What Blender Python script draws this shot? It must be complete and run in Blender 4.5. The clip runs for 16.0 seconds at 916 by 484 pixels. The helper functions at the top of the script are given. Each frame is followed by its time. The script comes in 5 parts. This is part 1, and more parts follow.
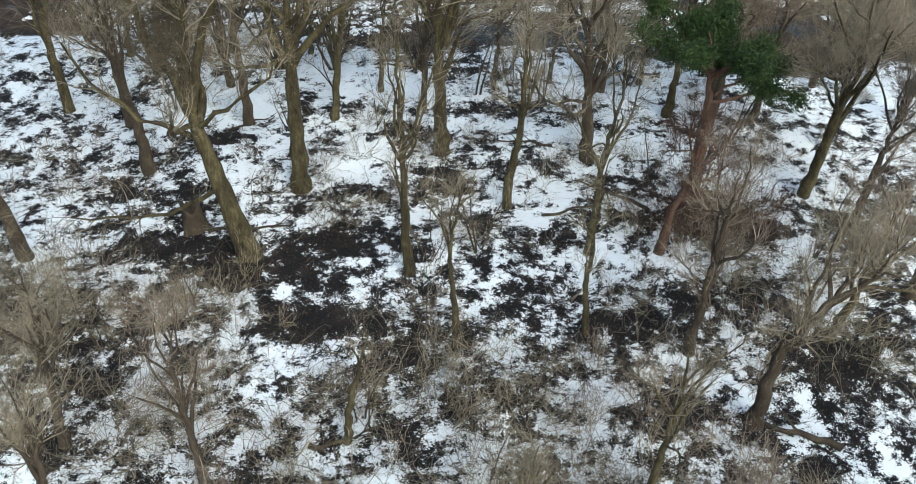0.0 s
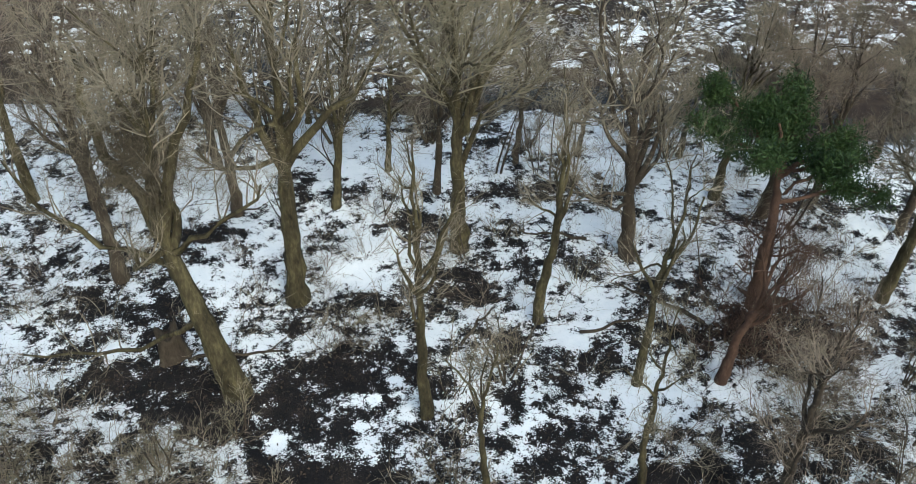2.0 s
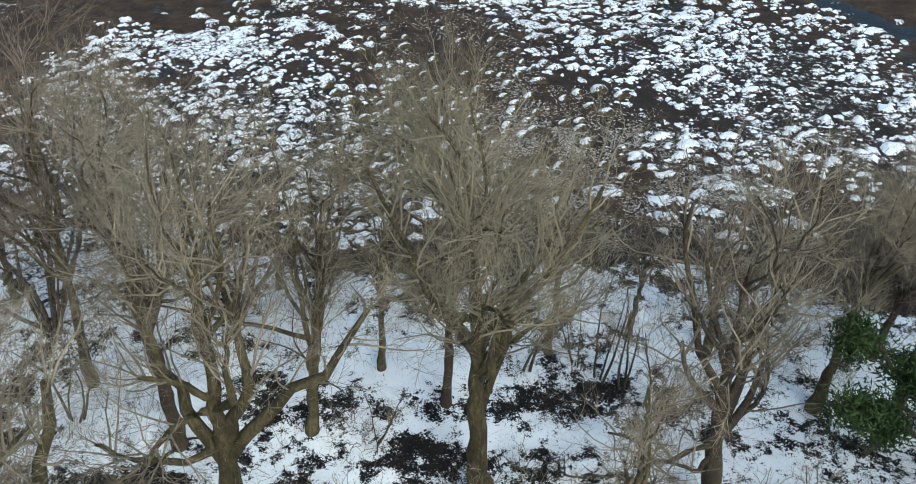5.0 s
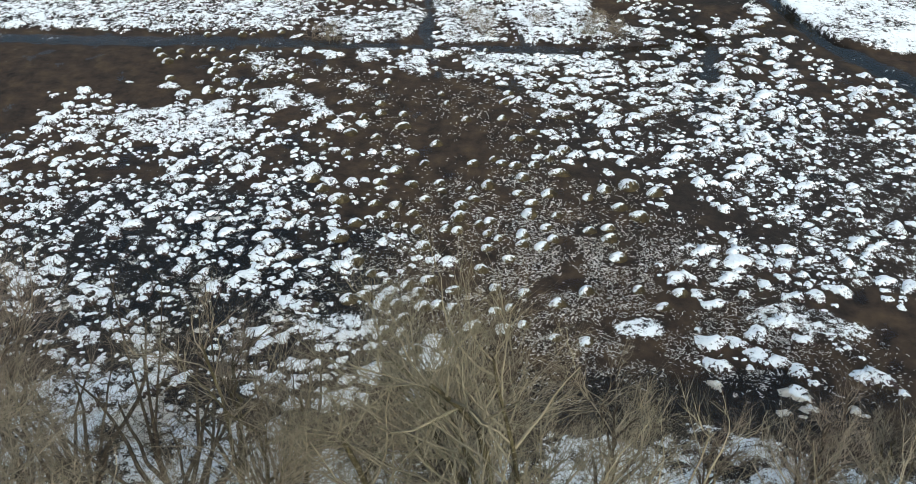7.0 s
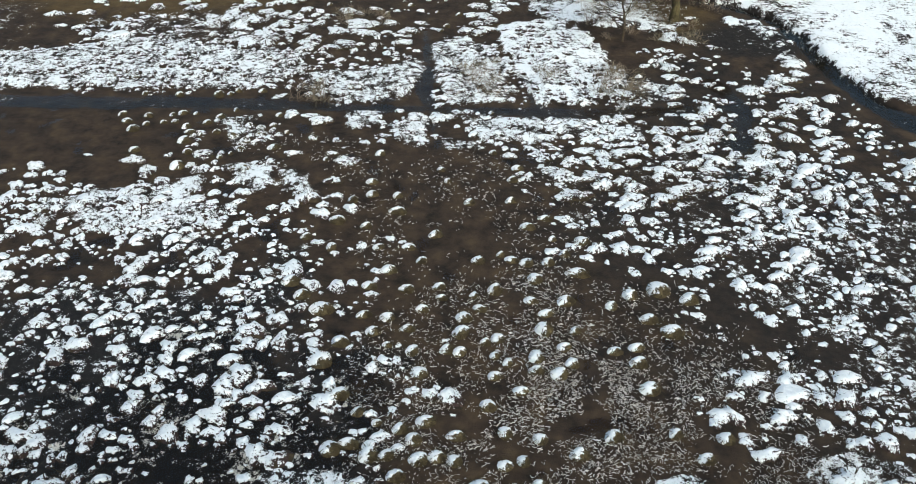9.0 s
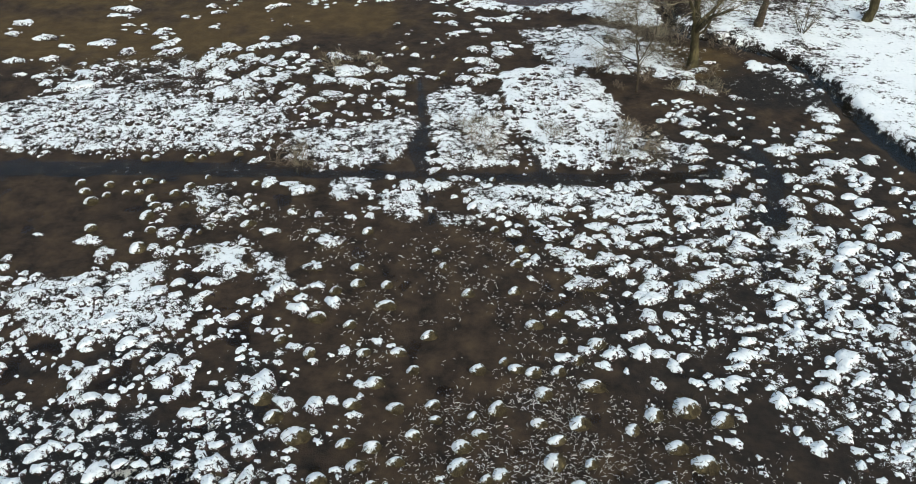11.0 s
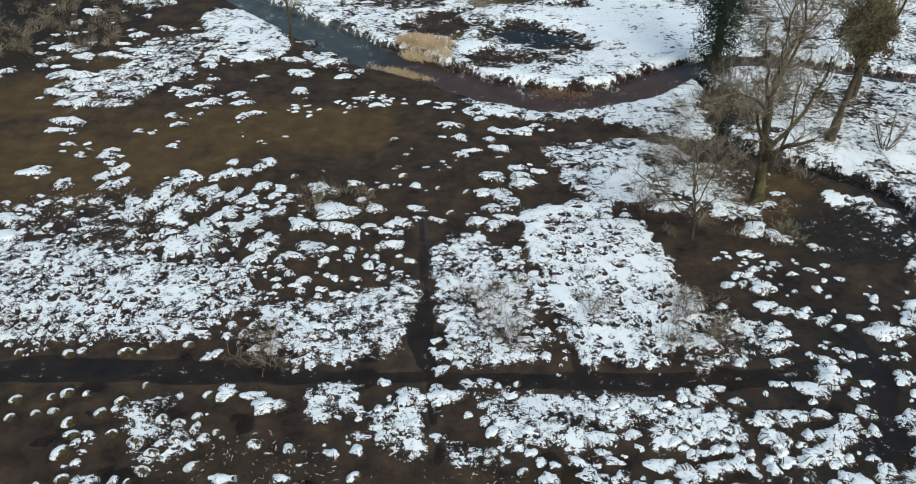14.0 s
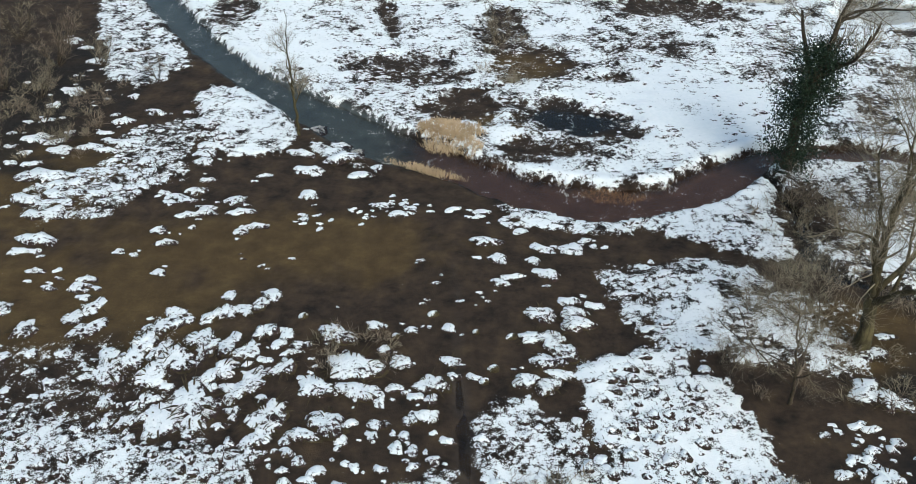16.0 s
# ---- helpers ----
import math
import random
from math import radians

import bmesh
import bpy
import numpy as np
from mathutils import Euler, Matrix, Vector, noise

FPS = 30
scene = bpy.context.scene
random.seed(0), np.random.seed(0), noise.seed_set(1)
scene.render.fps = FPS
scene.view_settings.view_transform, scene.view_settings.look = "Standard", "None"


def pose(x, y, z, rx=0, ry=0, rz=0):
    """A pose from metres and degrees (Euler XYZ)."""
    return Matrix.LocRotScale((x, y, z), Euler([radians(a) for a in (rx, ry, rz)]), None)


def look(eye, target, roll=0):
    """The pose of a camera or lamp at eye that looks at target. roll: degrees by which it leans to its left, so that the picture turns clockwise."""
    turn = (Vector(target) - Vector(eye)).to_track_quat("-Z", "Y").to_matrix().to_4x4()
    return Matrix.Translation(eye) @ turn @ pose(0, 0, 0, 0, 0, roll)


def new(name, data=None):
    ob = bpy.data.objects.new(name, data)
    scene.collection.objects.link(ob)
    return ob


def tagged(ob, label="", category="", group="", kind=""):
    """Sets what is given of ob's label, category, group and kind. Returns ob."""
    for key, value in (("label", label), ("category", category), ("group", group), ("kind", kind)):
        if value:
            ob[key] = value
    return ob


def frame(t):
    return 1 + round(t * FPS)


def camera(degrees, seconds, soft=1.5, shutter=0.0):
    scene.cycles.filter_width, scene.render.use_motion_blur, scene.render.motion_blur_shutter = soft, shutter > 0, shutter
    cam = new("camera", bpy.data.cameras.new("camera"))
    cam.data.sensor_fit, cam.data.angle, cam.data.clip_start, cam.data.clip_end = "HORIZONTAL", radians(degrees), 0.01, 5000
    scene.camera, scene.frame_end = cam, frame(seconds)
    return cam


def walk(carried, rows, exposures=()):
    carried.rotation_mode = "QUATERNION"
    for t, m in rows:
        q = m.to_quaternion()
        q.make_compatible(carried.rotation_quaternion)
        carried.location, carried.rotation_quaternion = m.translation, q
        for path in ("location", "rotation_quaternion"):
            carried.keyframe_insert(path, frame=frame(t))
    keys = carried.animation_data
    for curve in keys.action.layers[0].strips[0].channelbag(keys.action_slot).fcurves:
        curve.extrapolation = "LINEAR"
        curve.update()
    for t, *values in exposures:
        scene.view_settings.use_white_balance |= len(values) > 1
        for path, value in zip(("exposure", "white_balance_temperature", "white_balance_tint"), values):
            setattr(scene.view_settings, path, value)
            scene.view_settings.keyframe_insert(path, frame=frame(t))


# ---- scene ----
LENS = 53.0
cam = camera(LENS, 16.0, soft=0.7)
# seconds, eye x, y, z in metres, then yaw, pitch and roll in degrees
PATH = [
    (0, 0.035, -0.040, 20.000, 1.167, -37.556, 1.900),
    (0.5, -0.186, 1.428, 19.995, 1.204, -37.497, 1.759),
    (1, -0.422, 2.880, 19.984, 1.239, -37.428, 1.610),
    (1.5, -0.670, 4.447, 19.955, 1.245, -37.341, 1.456),
    (2, -0.909, 6.106, 19.921, 1.237, -37.255, 1.303),
    (2.5, -1.124, 7.835, 19.892, 1.222, -37.183, 1.161),
    (3, -1.305, 9.611, 19.875, 1.202, -37.132, 1.049),
    (3.5, -1.450, 11.412, 19.867, 1.180, -37.098, 0.980),
    (4, -1.563, 13.216, 19.863, 1.158, -37.061, 0.955),
    (4.5, -1.664, 15.012, 19.854, 1.144, -37.007, 0.959),
    (5, -1.765, 16.808, 19.844, 1.134, -36.939, 0.981),
    (7.5, -2.382, 26.083, 19.879, 1.066, -36.602, 1.443),
    (8, -2.467, 27.713, 19.896, 1.084, -36.571, 1.450),
    (8.2, -2.500, 28.450, 19.901, 1.090, -36.568, 1.440),
    (10.3, -2.562, 33.800, 19.946, 1.170, -36.532, 1.315),
    (10.5, -2.568, 34.441, 19.952, 1.175, -36.526, 1.297),
    (11, -2.592, 36.090, 19.970, 1.193, -36.479, 1.244),
    (11.5, -2.621, 37.827, 19.987, 1.215, -36.413, 1.177),
    (12, -2.672, 39.618, 20.003, 1.237, -36.315, 1.103),
    (12.5, -2.770, 41.411, 20.022, 1.250, -36.177, 1.042),
    (13, -2.918, 43.205, 20.048, 1.256, -36.013, 0.997),
    (13.5, -3.114, 45.015, 20.085, 1.265, -35.836, 0.955),
    (14, -3.358, 46.853, 20.132, 1.283, -35.655, 0.906),
    (14.5, -3.656, 48.732, 20.183, 1.315, -35.469, 0.842),
    (15, -4.016, 50.663, 20.235, 1.358, -35.276, 0.761),
    (15.5, -4.445, 52.658, 20.286, 1.409, -35.069, 0.667),
    (16, -4.944, 54.724, 20.341, 1.465, -34.839, 0.562),
]

# seconds, stops, white balance
EXPOSURES = [(0, .50, 5550, 0), (1.5, .47, 5500, 0), (2.5, .22, 5430, 0), (3.8, .09, 5380, 0), (5, .31, 5370, 0), (7.5, .29, 5780, 0), (11, .09, 5880, 0), (13, .02, 5800, 0), (14.6, -.09, 5620, 0), (15.4, -.03, 5630, 0), (16, .03, 5650, 0)]


def aim(x, y, z, yaw, pitch, roll):
    a, b = radians(yaw), radians(pitch)
    ahead = Vector((-math.sin(a) * math.cos(b), math.cos(a) * math.cos(b), math.sin(b)))
    return look((x, y, z), Vector((x, y, z)) + ahead, roll)


walk(cam, [(t, aim(*row)) for t, *row in PATH], exposures=EXPOSURES)

# ---- light: an overcast winter day, the sun a soft glow behind the cloud ----
world = bpy.data.worlds.new("overcast_sky")
scene.world = world
world.use_nodes = True
wn = world.node_tree.nodes
sky = wn.new("ShaderNodeTexSky")
sky.sky_type, sky.sun_disc = "NISHITA", False
sky.sun_elevation, sky.sun_rotation = radians(40), radians(150)
sky.air_density, sky.dust_density, sky.ozone_density = 1.5, 6.0, 1.0
world.node_tree.links.new(sky.outputs[0], wn["Background"].inputs["Color"])
wn["Background"].inputs["Strength"].default_value = 0.15

sun = new("sun", bpy.data.lights.new("sun", "SUN"))
sun.data.energy, sun.data.angle, sun.data.color = 0.9, radians(35), (1.0, 0.97, 0.93)
sun.matrix_world = look((12, 10, 40), (-3, 36, 14))


# ---- materials ----
def material(name):
    m = bpy.data.materials.new(name)
    m.use_nodes = True
    bsdf = m.node_tree.nodes["Principled BSDF"]
    bsdf.inputs["Specular IOR Level"].default_value = 0.2
    return m, m.node_tree.nodes, m.node_tree.links, bsdf


def noise_of(nodes, links, where, scale, detail=4.0, rough=0.6):
    n = nodes.new("ShaderNodeTexNoise")
    n.inputs["Scale"].default_value, n.inputs["Detail"].default_value, n.inputs["Roughness"].default_value = scale, detail, rough
    links.new(where, n.inputs["Vector"])
    return n.outputs["Fac"]


def ramp_of(nodes, links, fac, stops):
    r = nodes.new("ShaderNodeValToRGB")
    while len(r.color_ramp.elements) < len(stops):
        r.color_ramp.elements.new(0.5)
    for e, (at, colour) in zip(r.color_ramp.elements, stops):
        e.position, e.color = at, (*colour, 1)
    links.new(fac, r.inputs[0])
    return r.outputs[0]


def sums(nodes, links, a, b, op="ADD", clamp=False):
    n = nodes.new("ShaderNodeMath")
    n.operation, n.use_clamp = op, clamp
    for i, v in enumerate((a, b)):
        if isinstance(v, (int, float)):
            n.inputs[i].default_value = v
        else:
            links.new(v, n.inputs[i])
    return n.outputs[0]


def blend(nodes, links, fac, a, b):
    n = nodes.new("ShaderNodeMix")
    n.data_type = "RGBA"
    links.new(fac, n.inputs[0])
    for i, v in ((6, a), (7, b)):
        if isinstance(v, tuple):
            n.inputs[i].default_value = (*v, 1)
        else:
            links.new(v, n.inputs[i])
    return n.outputs[2]


def bumped(nodes, links, bsdf, height, strength, distance):
    b = nodes.new("ShaderNodeBump")
    b.inputs["Strength"].default_value, b.inputs["Distance"].default_value = strength, distance
    links.new(height, b.inputs["Height"])
    links.new(b.outputs[0], bsdf.inputs["Normal"])


def grained(name, stops, scale, fine, roughness=0.85, bump=0.4, distance=0.02, stretch=(1, 1, 1)):
    """A rough natural surface: a colour ramp over coarse and fine noise, with relief."""
    m, n, l, bsdf = material(name)
    geo = n.new("ShaderNodeNewGeometry")
    mapped = n.new("ShaderNodeMapping")
    mapped.inputs["Scale"].default_value = stretch
    l.new(geo.outputs["Position"], mapped.inputs["Vector"])
    where = mapped.outputs[0]
    coarse, small = noise_of(n, l, where, scale), noise_of(n, l, where, fine)
    mix = sums(n, l, sums(n, l, coarse, 0.6, "MULTIPLY"), sums(n, l, small, 0.4, "MULTIPLY"))
    isle = sums(n, l, sums(n, l, geo.outputs["Random Per Island"], 0.5, "SUBTRACT"), 0.12, "MULTIPLY")
    l.new(ramp_of(n, l, sums(n, l, mix, isle), stops), bsdf.inputs["Base Color"])
    bsdf.inputs["Roughness"].default_value = roughness
    bumped(n, l, bsdf, small, bump, distance)
    return m


def ground_material():
    """Peat, leaf litter and snow: the mesh says how much snow lies where and what lies under it."""
    m, n, l, bsdf = material("winter_ground")
    where = n.new("ShaderNodeNewGeometry").outputs["Position"]
    fields = {}
    for key in ("snow", "wood", "mud", "silt", "sky_sheen", "moss"):
        a = n.new("ShaderNodeAttribute")
        a.attribute_name = key
        fields[key] = a.outputs["Fac"]
    mid, fine, tiny = noise_of(n, l, where, 1.1, 5, 0.62), noise_of(n, l, where, 4.5, 4, 0.65), noise_of(n, l, where, 22.0, 3, 0.6)
    peat = ramp_of(n, l, sums(n, l, sums(n, l, mid, 0.8, "MULTIPLY"), sums(n, l, fine, 0.2, "MULTIPLY")),
                   [(0.34, (0.011, 0.008, 0.0062)), (0.5, (0.038, 0.0255, 0.0172)), (0.66, (0.070, 0.047, 0.026))])
    mud = ramp_of(n, l, fine, [(0.3, (0.006, 0.006, 0.007)), (0.7, (0.021, 0.019, 0.018))])
    litter = ramp_of(n, l, sums(n, l, sums(n, l, mid, 0.5, "MULTIPLY"), sums(n, l, tiny, 0.5, "MULTIPLY")),
                     [(0.38, (0.005, 0.005, 0.006)), (0.54, (0.017, 0.014, 0.013)), (0.72, (0.085, 0.060, 0.044))])
    silt = ramp_of(n, l, sums(n, l, sums(n, l, mid, 0.6, "MULTIPLY"), sums(n, l, tiny, 0.4, "MULTIPLY")),
                   [(0.35, (0.085, 0.050, 0.042)), (0.6, (0.17, 0.10, 0.075)), (0.75, (0.30, 0.20, 0.12))])
    moss = ramp_of(n, l, sums(n, l, sums(n, l, mid, 0.6, "MULTIPLY"), sums(n, l, tiny, 0.4, "MULTIPLY")), [(0.3, (0.040, 0.026, 0.012)), (0.5, (0.072, 0.047, 0.020)), (0.7, (0.115, 0.080, 0.033))])
    # blue-grey of the sky mirrored in the water, put into the bed's colour
    sky_sheen = ramp_of(n, l, mid, [(0.3, (0.085, 0.105, 0.112)), (0.7, (0.15, 0.175, 0.18))])
    under = blend(n, l, fields["sky_sheen"], blend(n, l, fields["silt"], blend(n, l, fields["wood"], blend(n, l, fields["mud"], blend(n, l, fields["moss"], peat, moss), mud), litter), silt), sky_sheen)
    # snow holds where cover and broken noise together pass the threshold
    broken = sums(n, l, sums(n, l, sums(n, l, mid, 0.5, "SUBTRACT"), 2.0, "MULTIPLY"), sums(n, l, sums(n, l, fine, 0.5, "SUBTRACT"), 2.0, "MULTIPLY"))
    broken = sums(n, l, broken, sums(n, l, sums(n, l, tiny, 0.5, "SUBTRACT"), sums(n, l, 1.5, sums(n, l, fields["wood"], 0.3, "MULTIPLY")), "MULTIPLY"))
    lies = sums(n, l, sums(n, l, sums(n, l, fields["snow"], 0.5, "SUBTRACT"), broken), sums(n, l, 7.0, sums(n, l, fields["wood"], 0.3, "MULTIPLY"), "SUBTRACT"), "MULTIPLY")
    lies = sums(n, l, lies, 0.5, "ADD", True)
    snow = ramp_of(n, l, fine, [(0.2, (0.79, 0.83, 0.85)), (0.7, (0.89, 0.91, 0.92))])
    l.new(blend(n, l, lies, under, snow), bsdf.inputs["Base Color"])
    l.new(sums(n, l, 0.75, sums(n, l, tiny, 0.2, "MULTIPLY")), bsdf.inputs["Roughness"])
    bumped(n, l, bsdf, sums(n, l, sums(n, l, lies, 1.2, "MULTIPLY"), tiny), 0.6, 0.05)
    return m


def water_material():
    m, n, l, bsdf = material("bog_water")
    n.remove(bsdf)
    clear, gloss, mix, fres = n.new("ShaderNodeBsdfTransparent"), n.new("ShaderNodeBsdfGlossy"), n.new("ShaderNodeMixShader"), n.new("ShaderNodeFresnel")
    clear.inputs[0].default_value = (0.93, 0.88, 0.80, 1)
    gloss.inputs["Roughness"].default_value = 0.04
    fres.inputs["IOR"].default_value = 1.33
    l.new(fres.outputs[0], mix.inputs[0])
    l.new(clear.outputs[0], mix.inputs[1])
    l.new(gloss.outputs[0], mix.inputs[2])
    where = n.new("ShaderNodeNewGeometry").outputs["Position"]
    b = n.new("ShaderNodeBump")
    b.inputs["Strength"].default_value, b.inputs["Distance"].default_value = 0.08, 0.01
    l.new(noise_of(n, l, where, 3.0), b.inputs["Height"])
    l.new(b.outputs[0], gloss.inputs["Normal"])
    l.new(b.outputs[0], fres.inputs["Normal"])
    l.new(mix.outputs[0], n["Material Output"].inputs[0])
    return m


GROUND, WATER = ground_material(), water_material()


def cap_material(name, least, grain, colours):
    """Snow on a tussock: the mesh says how well it is covered, and blades of sedge break the snow up."""
    m, n, l, bsdf = material(name)
    where = n.new("ShaderNodeNewGeometry").outputs["Position"]
    a = n.new("ShaderNodeAttribute")
    a.attribute_name = "cover"
    holes, mid, fine = noise_of(n, l, where, 3.6, 3, 0.6), noise_of(n, l, where, 8.5, 3, 0.65), noise_of(n, l, where, 34.0, 2, 0.6)
    broken = sums(n, l, a.outputs["Fac"], least, "SUBTRACT")
    for value, gain in ((holes, 1.8 * grain), (mid, 3.0 * grain), (fine, 1.0 * grain)):
        broken = sums(n, l, broken, sums(n, l, sums(n, l, value, 0.5, "SUBTRACT"), gain, "MULTIPLY"))
    lies = sums(n, l, sums(n, l, broken, 8.0, "MULTIPLY"), 0.55, "ADD", True)
    sedge = ramp_of(n, l, sums(n, l, sums(n, l, holes, 0.5, "MULTIPLY"), sums(n, l, fine, 0.5, "MULTIPLY")), colours)
    snow = ramp_of(n, l, mid, [(0.25, (0.76, 0.80, 0.83)), (0.6, (0.89, 0.91, 0.92))])
    l.new(blend(n, l, lies, sedge, snow), bsdf.inputs["Base Color"])
    bsdf.inputs["Roughness"].default_value = 0.75
    bumped(n, l, bsdf, sums(n, l, sums(n, l, lies, mid), sums(n, l, fine, 0.4, "MULTIPLY")), 0.8, 0.055)
    return m


CAP = cap_material("snow_on_sedge", 0.0, 0.7, [(0.35, (0.030, 0.023, 0.012)), (0.5, (0.075, 0.058, 0.028)), (0.65, (0.15, 0.12, 0.058))])
BROKEN_CAP = cap_material("broken_snow_on_sedge", 0.0, 1.6, [(0.35, (0.012, 0.009, 0.008)), (0.5, (0.046, 0.028, 0.025)), (0.65, (0.10, 0.066, 0.050))])
SEDGE = grained("dead_sedge", [(0.3, (0.018, 0.013, 0.008)), (0.5, (0.052, 0.039, 0.019)), (0.75, (0.125, 0.096, 0.048))], 3.0, 24.0, 0.85, 1.0, 0.06)
# a darker ramp of the same sedge, for the mounds of the joined field
DARK_SEDGE = grained("dark_sedge", [(0.3, (0.010, 0.008, 0.007)), (0.5, (0.032, 0.024, 0.015)), (0.75, (0.09, 0.069, 0.038))], 3.0, 24.0)
BARK = grained("mossy_bark", [(0.34, (0.016, 0.013, 0.008)), (0.5, (0.056, 0.046, 0.024)), (0.68, (0.13, 0.110, 0.054))], 2.5, 13.0, 0.9, 1.0, 0.06, (1, 1, 0.35))
DARK_BARK = grained("wet_bark", [(0.3, (0.020, 0.016, 0.012)), (0.55, (0.060, 0.046, 0.032)), (0.75, (0.12, 0.10, 0.065))], 2.5, 16.0, 0.85, 0.8, 0.03, (1, 1, 0.35))
RED_BARK = grained("pine_bark", [(0.3, (0.035, 0.021, 0.015)), (0.55, (0.085, 0.050, 0.034)), (0.75, (0.15, 0.095, 0.065))], 3.0, 14.0, 0.9, 0.8, 0.03, (1, 1, 0.35))
TWIG = grained("bare_twig", [(0.34, (0.088, 0.073, 0.052)), (0.5, (0.225, 0.190, 0.135)), (0.72, (0.40, 0.35, 0.262))], 0.8, 9.0, 0.9, 0.0)
BIRCH_TWIG = grained("yellowish_twig", [(0.3, (0.105, 0.090, 0.059)), (0.5, (0.23, 0.199, 0.135)), (0.75, (0.34, 0.30, 0.21))], 0.8, 9.0, 0.9, 0.0)
DARK_TWIG = grained("dark_twig", [(0.34, (0.038, 0.031, 0.021)), (0.5, (0.098, 0.080, 0.054)), (0.72, (0.19, 0.16, 0.11))], 0.8, 9.0, 0.9, 0.0)
RED_TWIG = grained("rusty_dead_twig", [(0.34, (0.030, 0.018, 0.013)), (0.5, (0.075, 0.045, 0.032)), (0.72, (0.15, 0.098, 0.070))], 0.8, 9.0, 0.9, 0.0)
RUST_TWIG = grained("reddish_twig", [(0.34, (0.078, 0.060, 0.045)), (0.5, (0.208, 0.166, 0.124)), (0.72, (0.36, 0.30, 0.23))], 0.8, 9.0, 0.9, 0.0)
NEEDLE = grained("pine_needles", [(0.3, (0.008, 0.017, 0.006)), (0.5, (0.026, 0.047, 0.012)), (0.75, (0.068, 0.098, 0.026))], 1.5, 9.0, 0.6, 0.0)
IVY = grained("ivy_leaves", [(0.3, (0.008, 0.015, 0.010)), (0.5, (0.018, 0.032, 0.017)), (0.75, (0.050, 0.066, 0.034))], 1.5, 9.0, 0.45, 0.0)
OLIVE_LEAF = grained("olive_leaves", [(0.3, (0.035, 0.028, 0.012)), (0.5, (0.085, 0.066, 0.028)), (0.75, (0.15, 0.12, 0.050))], 1.5, 9.0, 0.6, 0.0)
LEAF = grained("dead_leaf", [(0.3, (0.010, 0.009, 0.008)), (0.5, (0.030, 0.023, 0.018)), (0.75, (0.105, 0.075, 0.052))], 1.2, 9.0, 0.8, 0.0)
REED = grained("pale_reed", [(0.3, (0.34, 0.24, 0.14)), (0.5, (0.54, 0.41, 0.26)), (0.75, (0.72, 0.60, 0.43))], 1.0, 9.0, 0.8, 0.0)
LEAF_BED = grained("orange_dead_leaves", [(0.3, (0.14, 0.075, 0.045)), (0.5, (0.28, 0.16, 0.085)), (0.75, (0.42, 0.27, 0.15))], 1.0, 9.0, 0.8, 0.0)
STALK = grained("frosted_stalk", [(0.3, (0.28, 0.25, 0.22)), (0.5, (0.54, 0.52, 0.495)), (0.75, (0.80, 0.81, 0.82))], 0.6, 9.0, 0.8, 0.0)


# ---- fields over the plan ----
def value_noise(x, y, seed):
    """Smooth noise from 0 to 1 on a unit lattice."""
    xi, yi = np.floor(x).astype(np.int64), np.floor(y).astype(np.int64)
    u, v = x - xi, y - yi
    u, v = u * u * (3 - 2 * u), v * v * (3 - 2 * v)

    def at(a, b):
        h = (a * 374761393 + b * 668265263 + seed * 982451653) & 0xFFFFFFFF
        h = ((h ^ (h >> 13)) * 1274126177) & 0xFFFFFFFF
        return ((h ^ (h >> 16)) & 0xFFFF) / 65535.0

    return (at(xi, yi) * (1 - u) + at(xi + 1, yi) * u) * (1 - v) + (at(xi, yi + 1) * (1 - u) + at(xi + 1, yi + 1) * u) * v


def fbm(x, y, scale, seed, octaves=4):
    total, size, weight = 0.0, 0.0, 1.0
    for k in range(octaves):
        total = total + weight * value_noise(x * scale, y * scale, seed + 17 * k)
        size, weight, scale = size + weight, weight * 0.55, scale * 2.03
    return total / size


def smooth(a, b, v):
    u = np.clip((v - a) / (b - a), 0, 1)
    return u * u * (3 - 2 * u)


def patch(x, y, cx, cy, rx, ry, turn=0.0):
    """1 inside an ellipse, 0 outside it, with a soft and wandering rim."""
    c, s = math.cos(radians(turn)), math.sin(radians(turn))
    dx, dy = x - cx, y - cy
    d = np.sqrt(((dx * c + dy * s) / rx) ** 2 + ((dy * c - dx * s) / ry) ** 2)
    d = d + 0.9 * (fbm(x, y, 0.45, 5, 3) - 0.5) + 0.7 * (fbm(x, y, 1.7, 9, 3) - 0.5)
    return 1 - smooth(0.62, 1.22, d)


